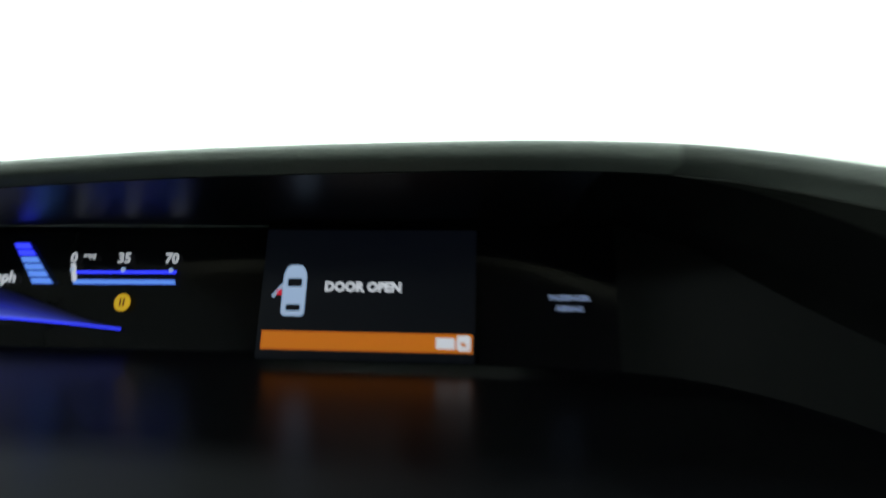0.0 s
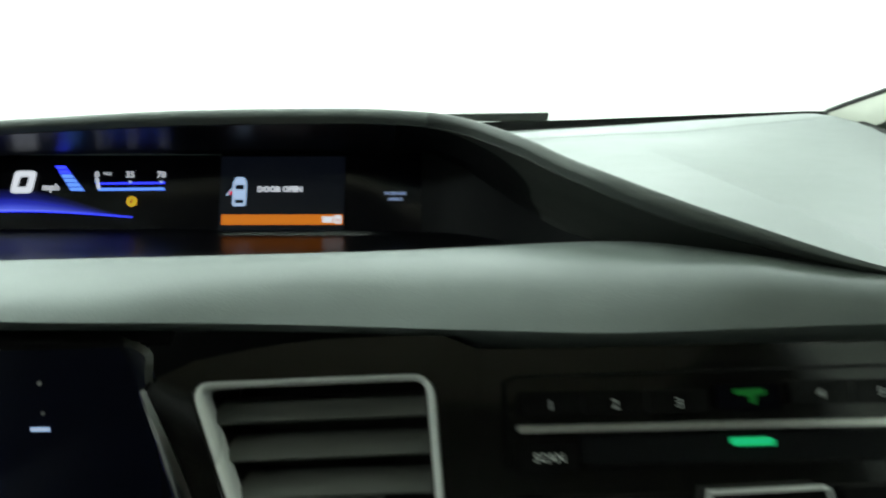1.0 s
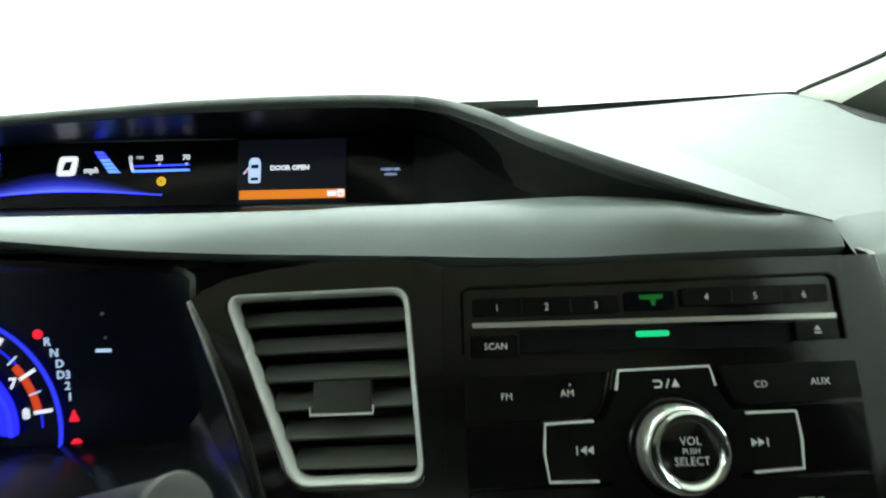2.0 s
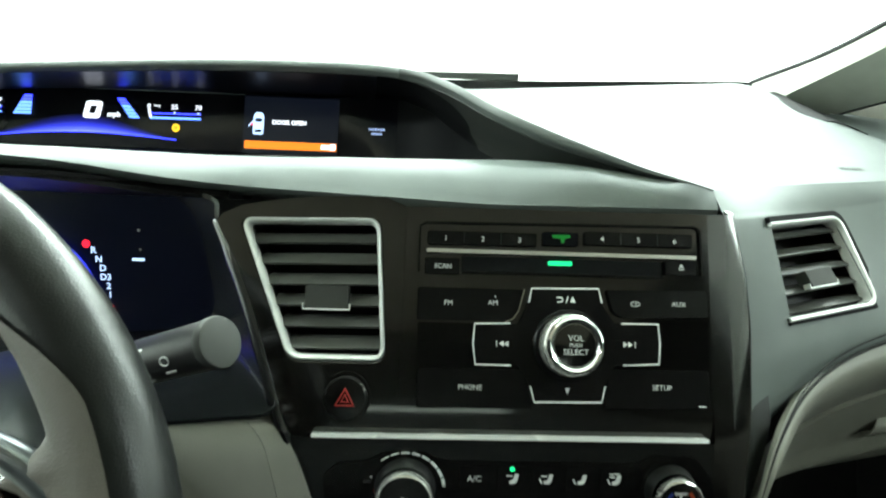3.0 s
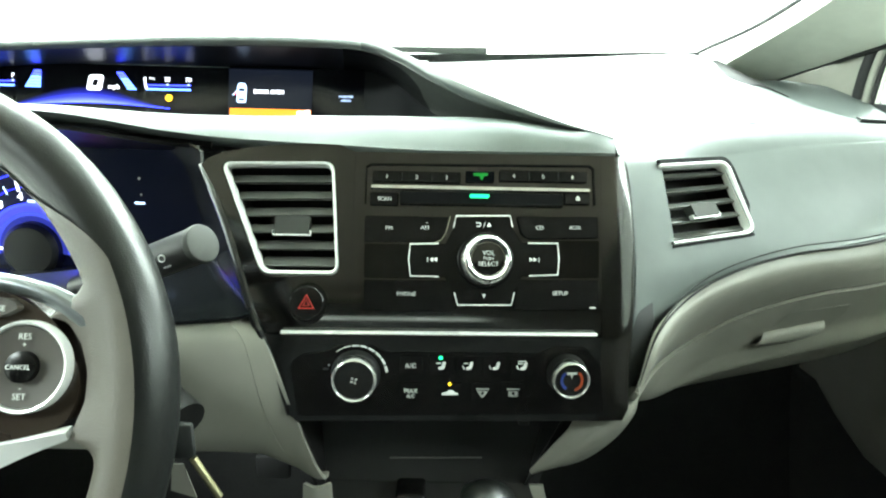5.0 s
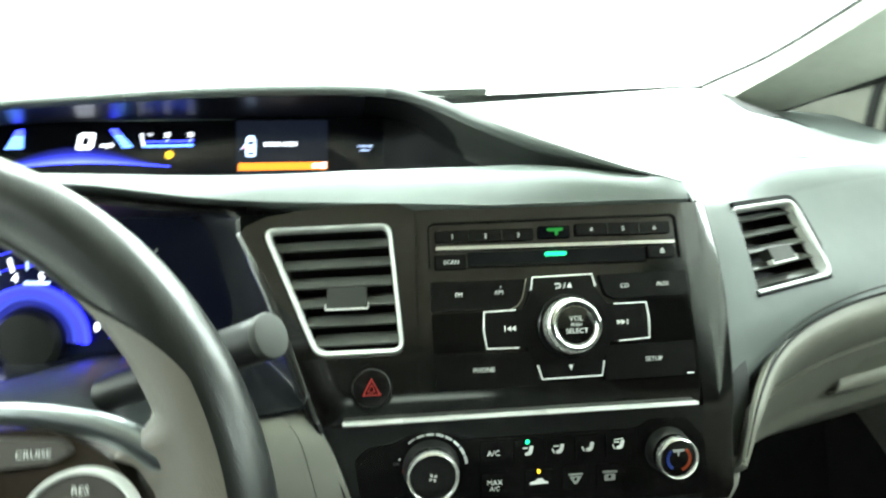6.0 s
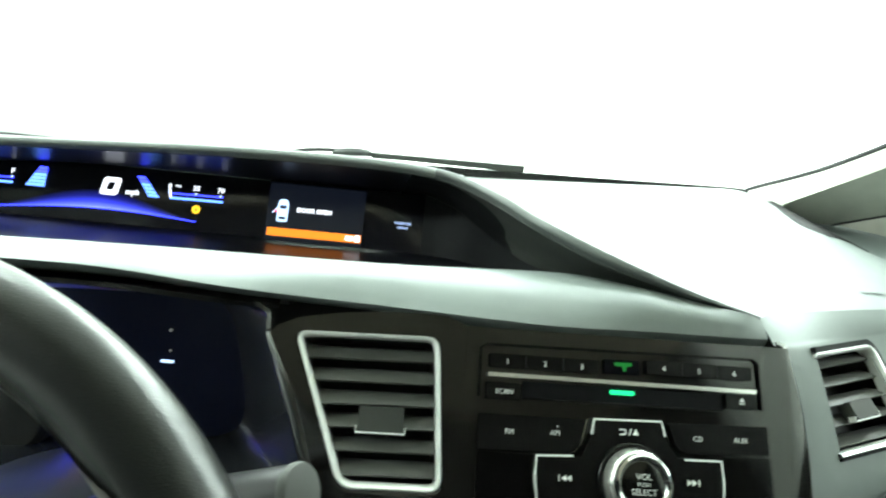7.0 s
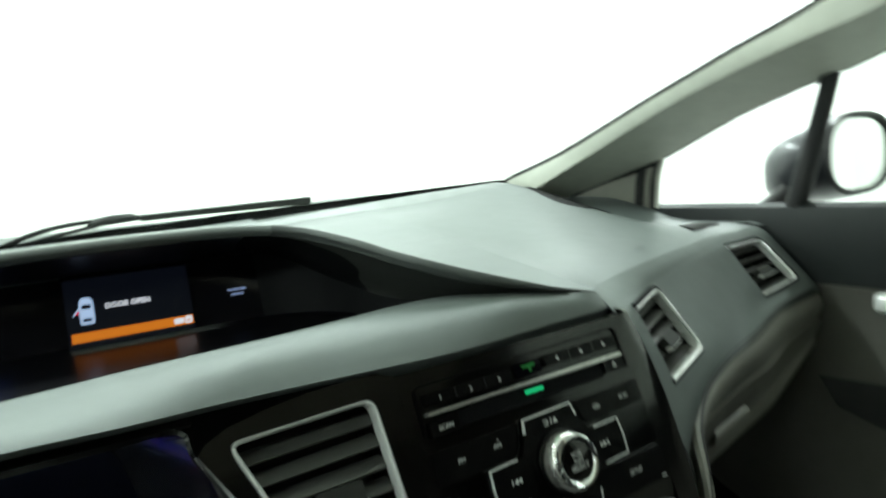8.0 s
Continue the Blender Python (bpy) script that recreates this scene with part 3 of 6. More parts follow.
# right-hand face with openings for two vents
grid = [
    [(0.322, 0.206, 1.080), (0.366, 0.236, 1.0785), (0.45, 0.262, 1.082), (0.55, 0.291, 1.084), (0.66, 0.322, 1.086), (0.748, 0.340, 1.087), (0.805, 0.352, 1.085)],
    [(0.3230, 0.190, 1.068), (0.368, 0.214, 1.066), (0.4485, 0.255, 1.066), (0.55, 0.285, 1.073), (0.664, 0.315, 1.077), (0.750, 0.331, 1.077), (0.808, 0.340, 1.073)],
    [(0.3262, 0.176, 1.052), (0.3685, 0.200, 1.0545), (0.4475, 0.246, 1.0535), (0.55, 0.275, 1.061), (0.667, 0.308, 1.0685), (0.752, 0.322, 1.067), (0.810, 0.327, 1.058)],
    [(0.3272, 0.152, 0.995), (0.3765, 0.170, 0.9945), (0.465, 0.2065, 0.9975), (0.56, 0.236, 1.004), (0.683, 0.272, 1.0095), (0.768, 0.281, 1.0175), (0.814, 0.286, 1.012)],
    [(0.3272, 0.134, 0.955), (0.375, 0.154, 0.965), (0.462, 0.192, 0.974), (0.56, 0.220, 0.984), (0.680, 0.252, 0.997), (0.766, 0.268, 1.002), (0.814, 0.274, 0.998)],
    [(0.3262, 0.118, 0.912), (0.372, 0.149, 0.938), (0.458, 0.190, 0.962), (0.56, 0.215, 0.979), (0.676, 0.246, 0.990), (0.764, 0.264, 0.994), (0.814, 0.270, 0.988)],
    [(0.3250, 0.112, 0.868), (0.366, 0.160, 0.908), (0.452, 0.200, 0.945), (0.555, 0.226, 0.966), (0.675, 0.256, 0.978), (0.764, 0.272, 0.982), (0.814, 0.278, 0.976)],
]
N = 8
right_face = dense(grid, 6 * N, 6 * N)
top_rows = [[shelf_point(p.x, t) + (p - shelf_point(p.x, 0)) * (1 - t) for p in right_face[0]] for t in reversed(T_SHELF[5:])]
for s in (0.0, 0.125, 0.25, 0.375, 0.5, 0.625, 0.75, 0.875):
    row = []
    for p, q in zip(right_face[0], right_face[N]):
        back = shelf_point(p.x, 0.13) + (p - shelf_point(p.x, 0)) * 0.87
        round_edge = (1 - s) ** 2 * back + 2 * s * (1 - s) * p + s * s * q
        sharp_edge = back.lerp(p, s * 2) if s < 0.5 else p.lerp(q, s * 2 - 1)
        row.append(round_edge.lerp(sharp_edge, max(0.45, 1 - (p.x - 0.322) / 0.045)))
    top_rows.append(row)
K = len(top_rows)
# Shelf vinyl made paler here in place of the extra light it catches
strip_rows = []
for x in np.linspace(0.10, 0.635, 48):
    x = float(x)
    wy = float(np.interp(x, [p[0] for p in shelf_x], [p[1] for p in shelf_x]))
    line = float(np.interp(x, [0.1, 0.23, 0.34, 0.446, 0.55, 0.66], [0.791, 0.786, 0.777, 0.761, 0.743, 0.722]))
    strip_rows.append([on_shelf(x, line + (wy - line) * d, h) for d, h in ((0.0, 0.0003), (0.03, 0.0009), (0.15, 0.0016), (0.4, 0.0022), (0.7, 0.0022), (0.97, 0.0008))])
part("screen_strip", sheet(strip_rows, 0), M_SHELF_LIT, dash, "windscreen strip of the shelf, vinyl lightened to look lit")
part("side_shelf", sheet(top_rows[:K - 3], 0), M_SHELF, dash, "smooth grey vinyl top before the passenger")
part("side_face", sheet(top_rows[K - 4:] + right_face[N:], 0, hole=lambda i, j: N <= i - 4 < 2 * N and (N <= j < 2 * N or 4 * N <= j < 5 * N)), M_SOFT, dash, "grey vinyl face before the passenger")
part("end_shelf", sheet([[shelf_point(x, t) for t in T_SHELF] for x in (0.804, 0.815, 0.825, 0.835)], 0), M_SHELF, dash)
part("groove", tube(spline([(0.3235, 0.186, 1.068), (0.3290, 0.176, 1.053), (0.3345, 0.153, 0.995), (0.3340, 0.136, 0.955), (0.3300, 0.119, 0.912)], 30), 0.0011, 6), M_BLACK, dash, "dark groove beside the fascia")

# round end of the instrument hood and surround of the cluster
inner = [(-0.100, 0.214, 1.066), (-0.086, 0.213, 1.060), (-0.072, 0.212, 1.045), (-0.063, 0.210, 1.01), (-0.058, 0.206, 0.978), (-0.064, 0.204, 0.961), (-0.085, 0.203, 0.952), (-0.15, 0.202, 0.946), (-0.25, 0.202, 0.943), (-0.40, 0.202, 0.943)]
outer = [(-0.060, 0.165, 1.074), (-0.038, 0.163, 1.067), (-0.033, 0.155, 1.052), (-0.012, 0.138, 1.012), (0.010, 0.113, 0.965), (0.015, 0.101, 0.944), (-0.02, 0.098, 0.937), (-0.12, 0.094, 0.930), (-0.25, 0.09, 0.93), (-0.40, 0.09, 0.93)]
a, b = spline(inner, 54), spline(outer, 54)
part("cluster_surround", sheet([[p, p.lerp(q, 0.3) + V((0, 0, 0.002)), p.lerp(q, 0.7) + V((0, 0, 0.001)), q] for p, q in zip(a, b)], 0.003), M_SURR, dash, "dark surround of the rev counter")
vis = []
for f in f_e[:60]:
    if f.x < -0.03:
        vis.append([f + V((0, 0.006, -0.010)), V((f.x, f.y * 0.55 + 0.09, 1.078)), V((f.x, 0.205, 1.063)), V((f.x, 0.222, 1.060))])
part("cluster_ceiling", sheet(vis, 0.003), M_BLACK, dash, "matt black underside of the instrument hood")

for x0, x1, y in ((0.492, 0.500, 0.312), (0.503, 0.516, 0.314)):
    part("embossed_mark", sheet([[on_shelf(x0, y, 0.0002), on_shelf(x1, y + 0.002, 0.0002)], [on_shelf(x0, y + 0.005, 0.0002), on_shelf(x1, y + 0.007, 0.0002)]], 0.0001), M_SHELF, dash)

# ---- black centre fascia ----
fascia = thing("centre_fascia", "piano black centre console fascia with bronze sheen", "fascia", (0.185, 0.1, 0.86))
VENT = [(-0.0190, 1.0585), (0.0755, 1.0605), (0.0835, 0.9715), (0.0200, 0.9715)]
hole = rounded(VENT, 0.009, 5)
left_piece = [(-0.034, 1.054), (-0.029, 1.0605), (-0.016, 1.0660), (0.006, 1.0700), (0.032, 1.0728), (0.060, 1.0738), (0.079, 1.0735), (0.0925, 1.0685), (0.0925, 0.952), (0.0140, 0.952), (-0.0105, 1.015)]
part("fascia_panel", plate(UP, left_piece, -0.006, 0.0, [hole]), M_GLOSS, fascia, smooth=False)
part("fascia_panel", plate(UP, [(0.0926, 0.952), (0.300, 0.952), (0.300, 1.0695), (0.0926, 1.0685)], -0.006, 0.0), M_GLOSS, fascia, smooth=False)
part("fascia_panel", plate(LOW, [(0.0245, 0.9288), (0.044, 0.862), (0.050, 0.857), (0.300, 0.857), (0.300, 0.9288)], -0.006, 0.0), M_GLOSS_LIFT, fascia, smooth=False)


def bent(x, z):
    """The upper panel, which curves more upright over its lowest two centimetres."""
    d = max(0.0, 0.952 - z)
    return UP(x, z) + V((0, 0.28 * d * d / 0.046, 0))


part("fascia_panel", sheet([[bent(0.0140 + (0.0245 - 0.0140) * (0.952 - z) / 0.023 + (0.300 - 0.0140 - 0.0105 * (0.952 - z) / 0.023) * i / 12, z) for i in range(13)] for z in [0.952 - 0.0235 * k / 12 for k in range(13)]], 0.003), M_GLOSS, fascia, "curved lower edge of the panel")
side = []
for i in range(27):
    z = 1.0695 - (1.0695 - 0.857) * i / 26
    f = UP if z > 0.929 else LOW
    wide = np.interp(z, [0.857, 0.861, 0.885, 0.908, 0.93, 0.953, 1.0, 1.03, 1.07], [0.027, 0.0305, 0.0295, 0.0285, 0.0292, 0.0312, 0.0330, 0.0310, 0.024])
    row = []
    for k in range(9):
        turn = 1.5 * max(0.0, (k - 2) / 6)
        row.append(f(0.3001 + (wide - 0.0065) * min(1.0, k / 2) + 0.0065 * math.sin(turn), z) + V((0, 0.0003 * k + 0.018 * (1 - math.cos(turn)), 0)))
    side.append(row)
part("fascia_side", sheet(side, 0.003), M_GLOSS, fascia, "rounded glossy black edge")
edge = spline([UP(x, z) for x, z in ((-0.0345, 1.056), (-0.0107, 1.015), (0.0175, 0.943), (0.0245, 0.929))] + [LOW(0.0350, 0.893), LOW(0.0440, 0.862)], 30)
part("edge_trim", sheet([[p + V((dx, dy, 0)) for dx, dy in [(0.0006 + (a - 0.0006) * min(1, max(0.2, (p.z - 0.875) / 0.06), max(0.15, (1.060 - p.z) / 0.03)), b) for a, b in ((0.0006, 0.0002), (-0.0014, -0.0008), (-0.0034, -0.0004), (-0.0056, 0.0016), (-0.0074, 0.0054), (-0.0084, 0.0120))]] for p in edge], 0.001), M_LEDGE, fascia, "glossy black edge strip")
# Added dark strip for the grey face's shade where it turns under
part("side_shade_strip", sheet(dense([[(0.321, 0.136, 0.953), (0.322, 0.127, 0.930), (0.3225, 0.120, 0.908), (0.325, 0.117, 0.888), (0.329, 0.117, 0.866)], [(0.335, 0.138, 0.953), (0.337, 0.127, 0.930), (0.334, 0.118, 0.908), (0.334, 0.114, 0.888), (0.336, 0.114, 0.866)], [(0.352, 0.143, 0.953), (0.352, 0.131, 0.930), (0.3455, 0.122, 0.908), (0.341, 0.118, 0.888), (0.3405, 0.120, 0.866)]], 20, 8), 0.002), M_WALLD, fascia, "dark strip standing in for the shaded edge beside the fascia")
part("trim_strip", plate(UP, rect(0.0385, 0.9296, 0.2955, 0.9320, 0.0008), -0.004, 0.0030, lip=0.0006), M_SILVER, fascia, "long satin silver strip")


# ---- air vents ----
def air_vent(face, quad, group_label, vanes, tab, shut=0.0):
    """A vent in a quad opening: silver frame, black box, vanes and a sliding tab."""
    (x0, z0), (x1, z1), (x2, z2), (x3, z3) = quad
    ob = thing("air_vent", group_label, "air vent", face((x0 + x2) / 2, z2), "dashboard air vents")
    o = rounded(quad, 0.009, 5)
    cx, cz = sum(p[0] for p in quad) / 4, sum(p[1] for p in quad) / 4
    small = [(cx + (x - cx) * 0.922, cz + (z - cz) * 0.916) for x, z in quad]
    inn = rounded(small, 0.006, 5)
    part("bezel", bead(face, rounded([(cx + (x - cx) * 1.034, cz + (z - cz) * 1.032) for x, z in quad], 0.0100, 6), 0.0050, -0.004, 0.0026), M_BEZEL, ob, "thin glossy black bezel")
    part("frame", bead(face, rounded([(cx + (x - cx) * 0.957, cz + (z - cz) * 0.953) for x, z in quad], 0.008, 6), 0.0037, -0.008, 0.0030), M_SILVER, ob, "satin silver frame")
    part("vent_box", plate(face, o, -0.045, -0.009, [inn]), M_BLACK, ob)
    part("vent_back", plate(face, o, -0.049, -0.0455), M_BLACK, ob)
    for k in range(vanes):
        t = (k + 0.65) / (vanes + 0.25)
        l = V(small[0]).lerp(V(small[3]), t)
        r = V(small[1]).lerp(V(small[2]), t)
        rows = []
        for dz, off in ((0.0042, -0.016), (0.0022, -0.009), (-0.0036, -0.0045), (-0.0046, -0.006), (-0.0030, -0.016)):
            rows.append([face(l.x + 0.001, l.y + dz, off), face(r.x - 0.001, r.y + dz, off)])
        part("vane", sheet(rows, 0.0014), M_VANE, ob)
    tx, tz, tw, th = tab
    slab = part("tab", plate(face, rect(tx - tw / 2, tz - th / 2, tx + tw / 2, tz + th / 2, 0.0015), -0.010, -0.0005, lip=0.0006), M_TAB, ob, "sliding tab")
    part("tab_edge", strokes(face, [(tx - tw / 2 - 0.0008, tz - th / 2 + 0.003), (tx - tw / 2 - 0.0008, tz - th / 2 - 0.0004), (tx + tw / 2 + 0.0008, tz - th / 2 - 0.0004), (tx + tw / 2 + 0.0008, tz - th / 2 + 0.003)], 0.0009, -0.004, 0.0004), M_SILVER, slab, "thin chrome edge")
    return ob


VF = Face(0.1035, 0.929, 0.43, 0.03)
air_vent(VF, VENT, "trapezoid air vent with silver frame beside the radio", 6, (0.042, 1.010, 0.029, 0.0145))


class Patch:
    """A curved face between four corners, placed in metres along its bottom and left edges."""

    def __init__(self, tl, tr, bl, br):
        self.c = [V(tl), V(tr), V(bl), V(br)]
        self.w = ((self.c[1] - self.c[0]).length + (self.c[3] - self.c[2]).length) / 2
        self.h = ((self.c[0] - self.c[2]).length + (self.c[1] - self.c[3]).length) / 2
        self.n = (self.c[1] - self.c[2]).cross(self.c[0] - self.c[3]).normalized()
        if self.n.y > 0:
            self.n = -self.n

    def __call__(self, x, z, off=0.0):
        u, v = x / self.w, z / self.h
        tl, tr, bl, br = self.c
        return (bl * (1 - u) + br * u) * (1 - v) + (tl * (1 - u) + tr * u) * v + self.n * off


for corners, words in ((((0.3645, 0.1985, 1.0570), (0.4500, 0.2475, 1.0560), (0.3740, 0.168, 0.9920), (0.469, 0.2085, 0.9945)), "silver framed air vent beside the fascia"),
                       (((0.663, 0.3075, 1.0705), (0.757, 0.323, 1.069), (0.679, 0.270, 1.0065), (0.773, 0.280, 1.0145)), "silver framed air vent beside the passenger door")):
    pf = Patch(*corners)
    w, h = pf.w, pf.h
    ob = thing("air_vent", words, "air vent", pf(w / 2, 0), "dashboard air vents")
    line = [(0.0, h)] + rounded([(0.0, h), (w, h), (w, 0.0), (0.0, 0.0)], 0.012, 6)[7:21] + [(0.0, 0.0)]
    part("frame", bead(pf, line, 0.0040, -0.008, 0.0036, closed=False), M_SILVER, ob, "satin silver frame")
    part("bezel", strokes(pf, [(x + 0.0056 * (x > w * 0.5), z + 0.0034 * (1 if z > h / 2 else -1) * (0.4 if z < h / 2 else 1)) for x, z in line], 0.0055, -0.004, 0.0022), M_MATT, ob, "dark bezel")
    part("vent_back", plate(pf, [(-0.004, -0.004), (w + 0.006, -0.004), (w + 0.006, h + 0.004), (-0.004, h + 0.004)], -0.040, -0.034), M_BLACK, ob)
    part("vent_side", strokes(pf, [(-0.001, -0.002), (w + 0.002, -0.002), (w + 0.002, h + 0.002), (-0.001, h + 0.002)], 0.003, -0.036, -0.004, closed=True), M_BLACK, ob)
    for k in range(5):
        z = h * (k + 0.55) / 5
        rows = [[pf(x, z + dz, off) for x in (0.001, w * 0.25, w * 0.5, w * 0.75, w - 0.002)] for dz, off in ((0.0038, -0.016), (0.0018, -0.009), (-0.0032, -0.0045), (-0.0042, -0.006), (-0.0028, -0.016))]
        part("vane", sheet(rows, 0.0012), M_VANE, ob)
    tx, tz, tw, th = w * 0.47, h * 0.38, 0.032, 0.014

    def leaning(x, z, off=0.0, pf=pf, tz=tz):
        return pf(x, z, off + (tz - z) * 0.3)

    slab = part("tab", plate(leaning, rounded([(tx - tw / 2, tz - th / 2), (tx + tw / 2, tz - th / 2), (tx + tw / 2 + 0.003, tz + th / 2), (tx - tw / 2 + 0.001, tz + th / 2)], 0.002, 3), -0.008, 0.0015, lip=0.0006), M_TAB, ob, "grey sliding tab")
    part("tab_edge", strokes(pf, [(tx - tw / 2 - 0.001, tz - th / 2 + 0.003), (tx - tw / 2 - 0.001, tz - th / 2 - 0.0004), (tx + tw / 2 + 0.001, tz - th / 2 - 0.0004), (tx + tw / 2 + 0.001, tz - th / 2 + 0.003)], 0.0011, -0.003, 0.0025), M_SILVER, slab, "thin chrome edge")
demist = thing("demister_slot", "narrow dark demister slot in the dashboard top", "air vent", (0.71, 0.39, 1.09))
sa, sb, sc, sd_ = (on_shelf(x, y, 0.0006) for x, y in ((0.658, 0.358), (0.772, 0.396), (0.764, 0.430), (0.682, 0.400)))
part("grille", sheet([[sa, sb], [sd_, sc]], 0.0015), M_BLACK, demist)
for k in range(5):
    t = 0.1 + 0.2 * k
    part("slat", tube([sa.lerp(sd_, t) + V((0, 0, 0.0012)), sb.lerp(sc, t) + V((0, 0, 0.0012))], 0.0014, 6), M_WALLD, demist)

# ---- hazard button ----
haz = thing("hazard_button", "round black hazard button with a red triangle", "button", UP(0.0592, 0.939))
part("ring", plate(UP, circle(0.0592, 0.9520, 0.0158), -0.003, 0.003, [circle(0.0592, 0.9520, 0.0142)], lip=0.0006), M_EDGE, haz, "thin glossy ring")
part("cap", lathe(UP.matrix(0.0592, 0.9520), [(0.0140, -0.003), (0.0140, 0.005), (0.0125, 0.0066), (0.006, 0.0072), (0.001, 0.0073)]), M_BUTTON, haz)
part("triangle", strokes(UP, [(0.0592 - 0.0058, 0.9482), (0.0592 + 0.0058, 0.9482), (0.0592, 0.9578)], 0.0017, 0.0066, 0.0080, closed=True), M_RED, haz, "red warning triangle")
part("triangle", strokes(UP, [(0.0592 - 0.0024, 0.9502), (0.0592 + 0.0024, 0.9502), (0.0592, 0.9544)], 0.0012, 0.0066, 0.0080, closed=True), M_RED, haz, "red warning triangle")

# ---- radio ----
radio = thing("car_radio", "black car radio with disc slot and large volume dial", "radio", UP(0.2, 0.945))
U = UP


def arc(cx, cz, r, a0, a1, n=16):
    return [(cx + r * math.cos(radians(a0 + (a1 - a0) * i / n)), cz + r * math.sin(radians(a0 + (a1 - a0) * i / n))) for i in range(n + 1)]


part("bezel", strokes(U, [(0.1023, 1.028), (0.1023, 1.0565), (0.106, 1.0585), (0.290, 1.0608), (0.2935, 1.0585), (0.2945, 1.030)], 0.0012, 0, 0.0022), M_BUTTON, radio)
for x0, z0, x1, z1, first in ((0.1072, 1.0450, 0.1812, 1.0532, 1), (0.2130, 1.0472, 0.2880, 1.0556, 4)):
    btn = part("preset_bar", plate(U, rect(x0, z0, x1, z1, 0.0012), 0, 0.0034, lip=0.0006), M_BUTTON, radio, "row of three preset buttons")
    for k in range(3):
        w = (x1 - x0) / 3
        marking(str(first + k), U.matrix(x0 + 0.0123 + 0.0248 * k, (z0 + z1) / 2 - 0.0006, 0.0037), 0.005, M_TEXT, btn)
        if k:
            part("groove", plate(U, rect(x0 + w * k - 0.0003, z0 + 0.0008, x0 + w * k + 0.0003, z1 - 0.0008), 0.003, 0.0038), M_BLACK, btn)
ind = part("indicator_window", plate(U, rect(0.1850, 1.0460, 0.2090, 1.0545, 0.001), 0, 0.0026), M_GLASSK, radio)
part("lit_symbol", plate(U, [(0.1915, 1.0528), (0.2035, 1.0530), (0.2035, 1.0512), (0.1998, 1.0505), (0.1992, 1.0478), (0.1976, 1.0478), (0.1970, 1.0505), (0.1915, 1.0510)], 0.0026, 0.003), L_GREEN2, ind, "dim green lit symbol")
part("chrome_bar", plate(U, rect(0.1064, 1.0396, 0.2900, 1.0420, 0.0008), 0, 0.0045, lip=0.0006), M_RING, radio, "slim chrome bar")
part("disc_slot", plate(U, rect(0.1305, 1.0287, 0.2672, 1.0380, 0.001), 0, 0.0010), M_MATT, radio, "black disc slot")
part("slot_lip", plate(U, rect(0.131, 1.0275, 0.2668, 1.0287), 0, 0.0030), M_BUTTON, radio)
part("lamp", plate(U, rect(0.1888, 1.0338, 0.2048, 1.0363, 0.001), 0.001, 0.0032), L_GREEN, radio, "green lit lamp")
b1 = part("scan_button", plate(U, rect(0.1060, 1.0265, 0.1296, 1.0366, 0.0008), 0, 0.0034, lip=0.0006), M_BUTTON, radio)
marking("SCAN", U.matrix(0.1182, 1.0312, 0.0037), 0.0045, M_TEXT, b1)
b2 = part("eject_button", plate(U, rect(0.2680, 1.0298, 0.2900, 1.0388, 0.0008), 0, 0.0034, lip=0.0006), M_BUTTON, radio)
part("eject_mark", plate(U, [(0.2776, 1.0344), (0.2810, 1.0344), (0.2793, 1.0366)], 0.0034, 0.0038), M_TEXT, b2)
part("eject_mark", plate(U, rect(0.2776, 1.0329, 0.2810, 1.0337), 0.0034, 0.0038), M_TEXT, b2)

blk = [("source_button", [(0.1023, 1.0185), (0.1720, 1.0185), (0.1684, 1.0052), (0.1650, 1.0012), (0.1600, 0.9990), (0.1023, 0.9985)], (("FM", 0.1226, 1.0090), ("AM", 0.1520, 1.0097))),
       ("source_button", [(0.2278, 1.0195), (0.2968, 1.0205), (0.2972, 1.0040), (0.2390, 1.0022), (0.2335, 1.0045), (0.2312, 1.0070)], (("CD", 0.2472, 1.0110), ("AUX", 0.2768, 1.0115))),
       ("phone_button", [(0.1035, 0.9700), (0.1745, 0.9705), (0.1760, 0.9640), (0.1790, 0.9478), (0.1042, 0.9470)], (("PHONE", 0.1383, 0.9595),)),
       ("setup_button", [(0.2290, 0.9715), (0.2965, 0.9720), (0.2970, 0.9495), (0.2260, 0.9485), (0.2275, 0.9640)], (("SETUP", 0.2643, 0.9612),))]
for nm, poly, words in blk:
    pb = part(nm, plate(U, rounded(poly, 0.0015, 3), 0, 0.0032, lip=0.0006), M_BUTTON, radio)
    for w, x, z in words:
        marking(w, U.matrix(x, z, 0.0035), 0.0047, M_TEXT, pb)
part("dot", plate(U, circle(0.1535, 1.0135, 0.0005, 8), 0.003, 0.0036), M_TEXT, radio)
part("small_mark", plate(U, rect(0.2885, 0.9503, 0.2935, 0.9512), 0.0032, 0.0036), M_TEXT, radio)
part("gloss_band", plate(U, rounded([(0.1030, 0.9972), (0.1560, 0.9972), (0.1560, 0.9715), (0.1035, 0.9715)], 0.0015), 0, 0.0018), M_BAND, radio)
part("gloss_band", plate(U, rounded([(0.2460, 1.0012), (0.2975, 1.0020), (0.2970, 0.9735), (0.2460, 0.9728)], 0.0015), 0, 0.0018), M_BAND, radio)
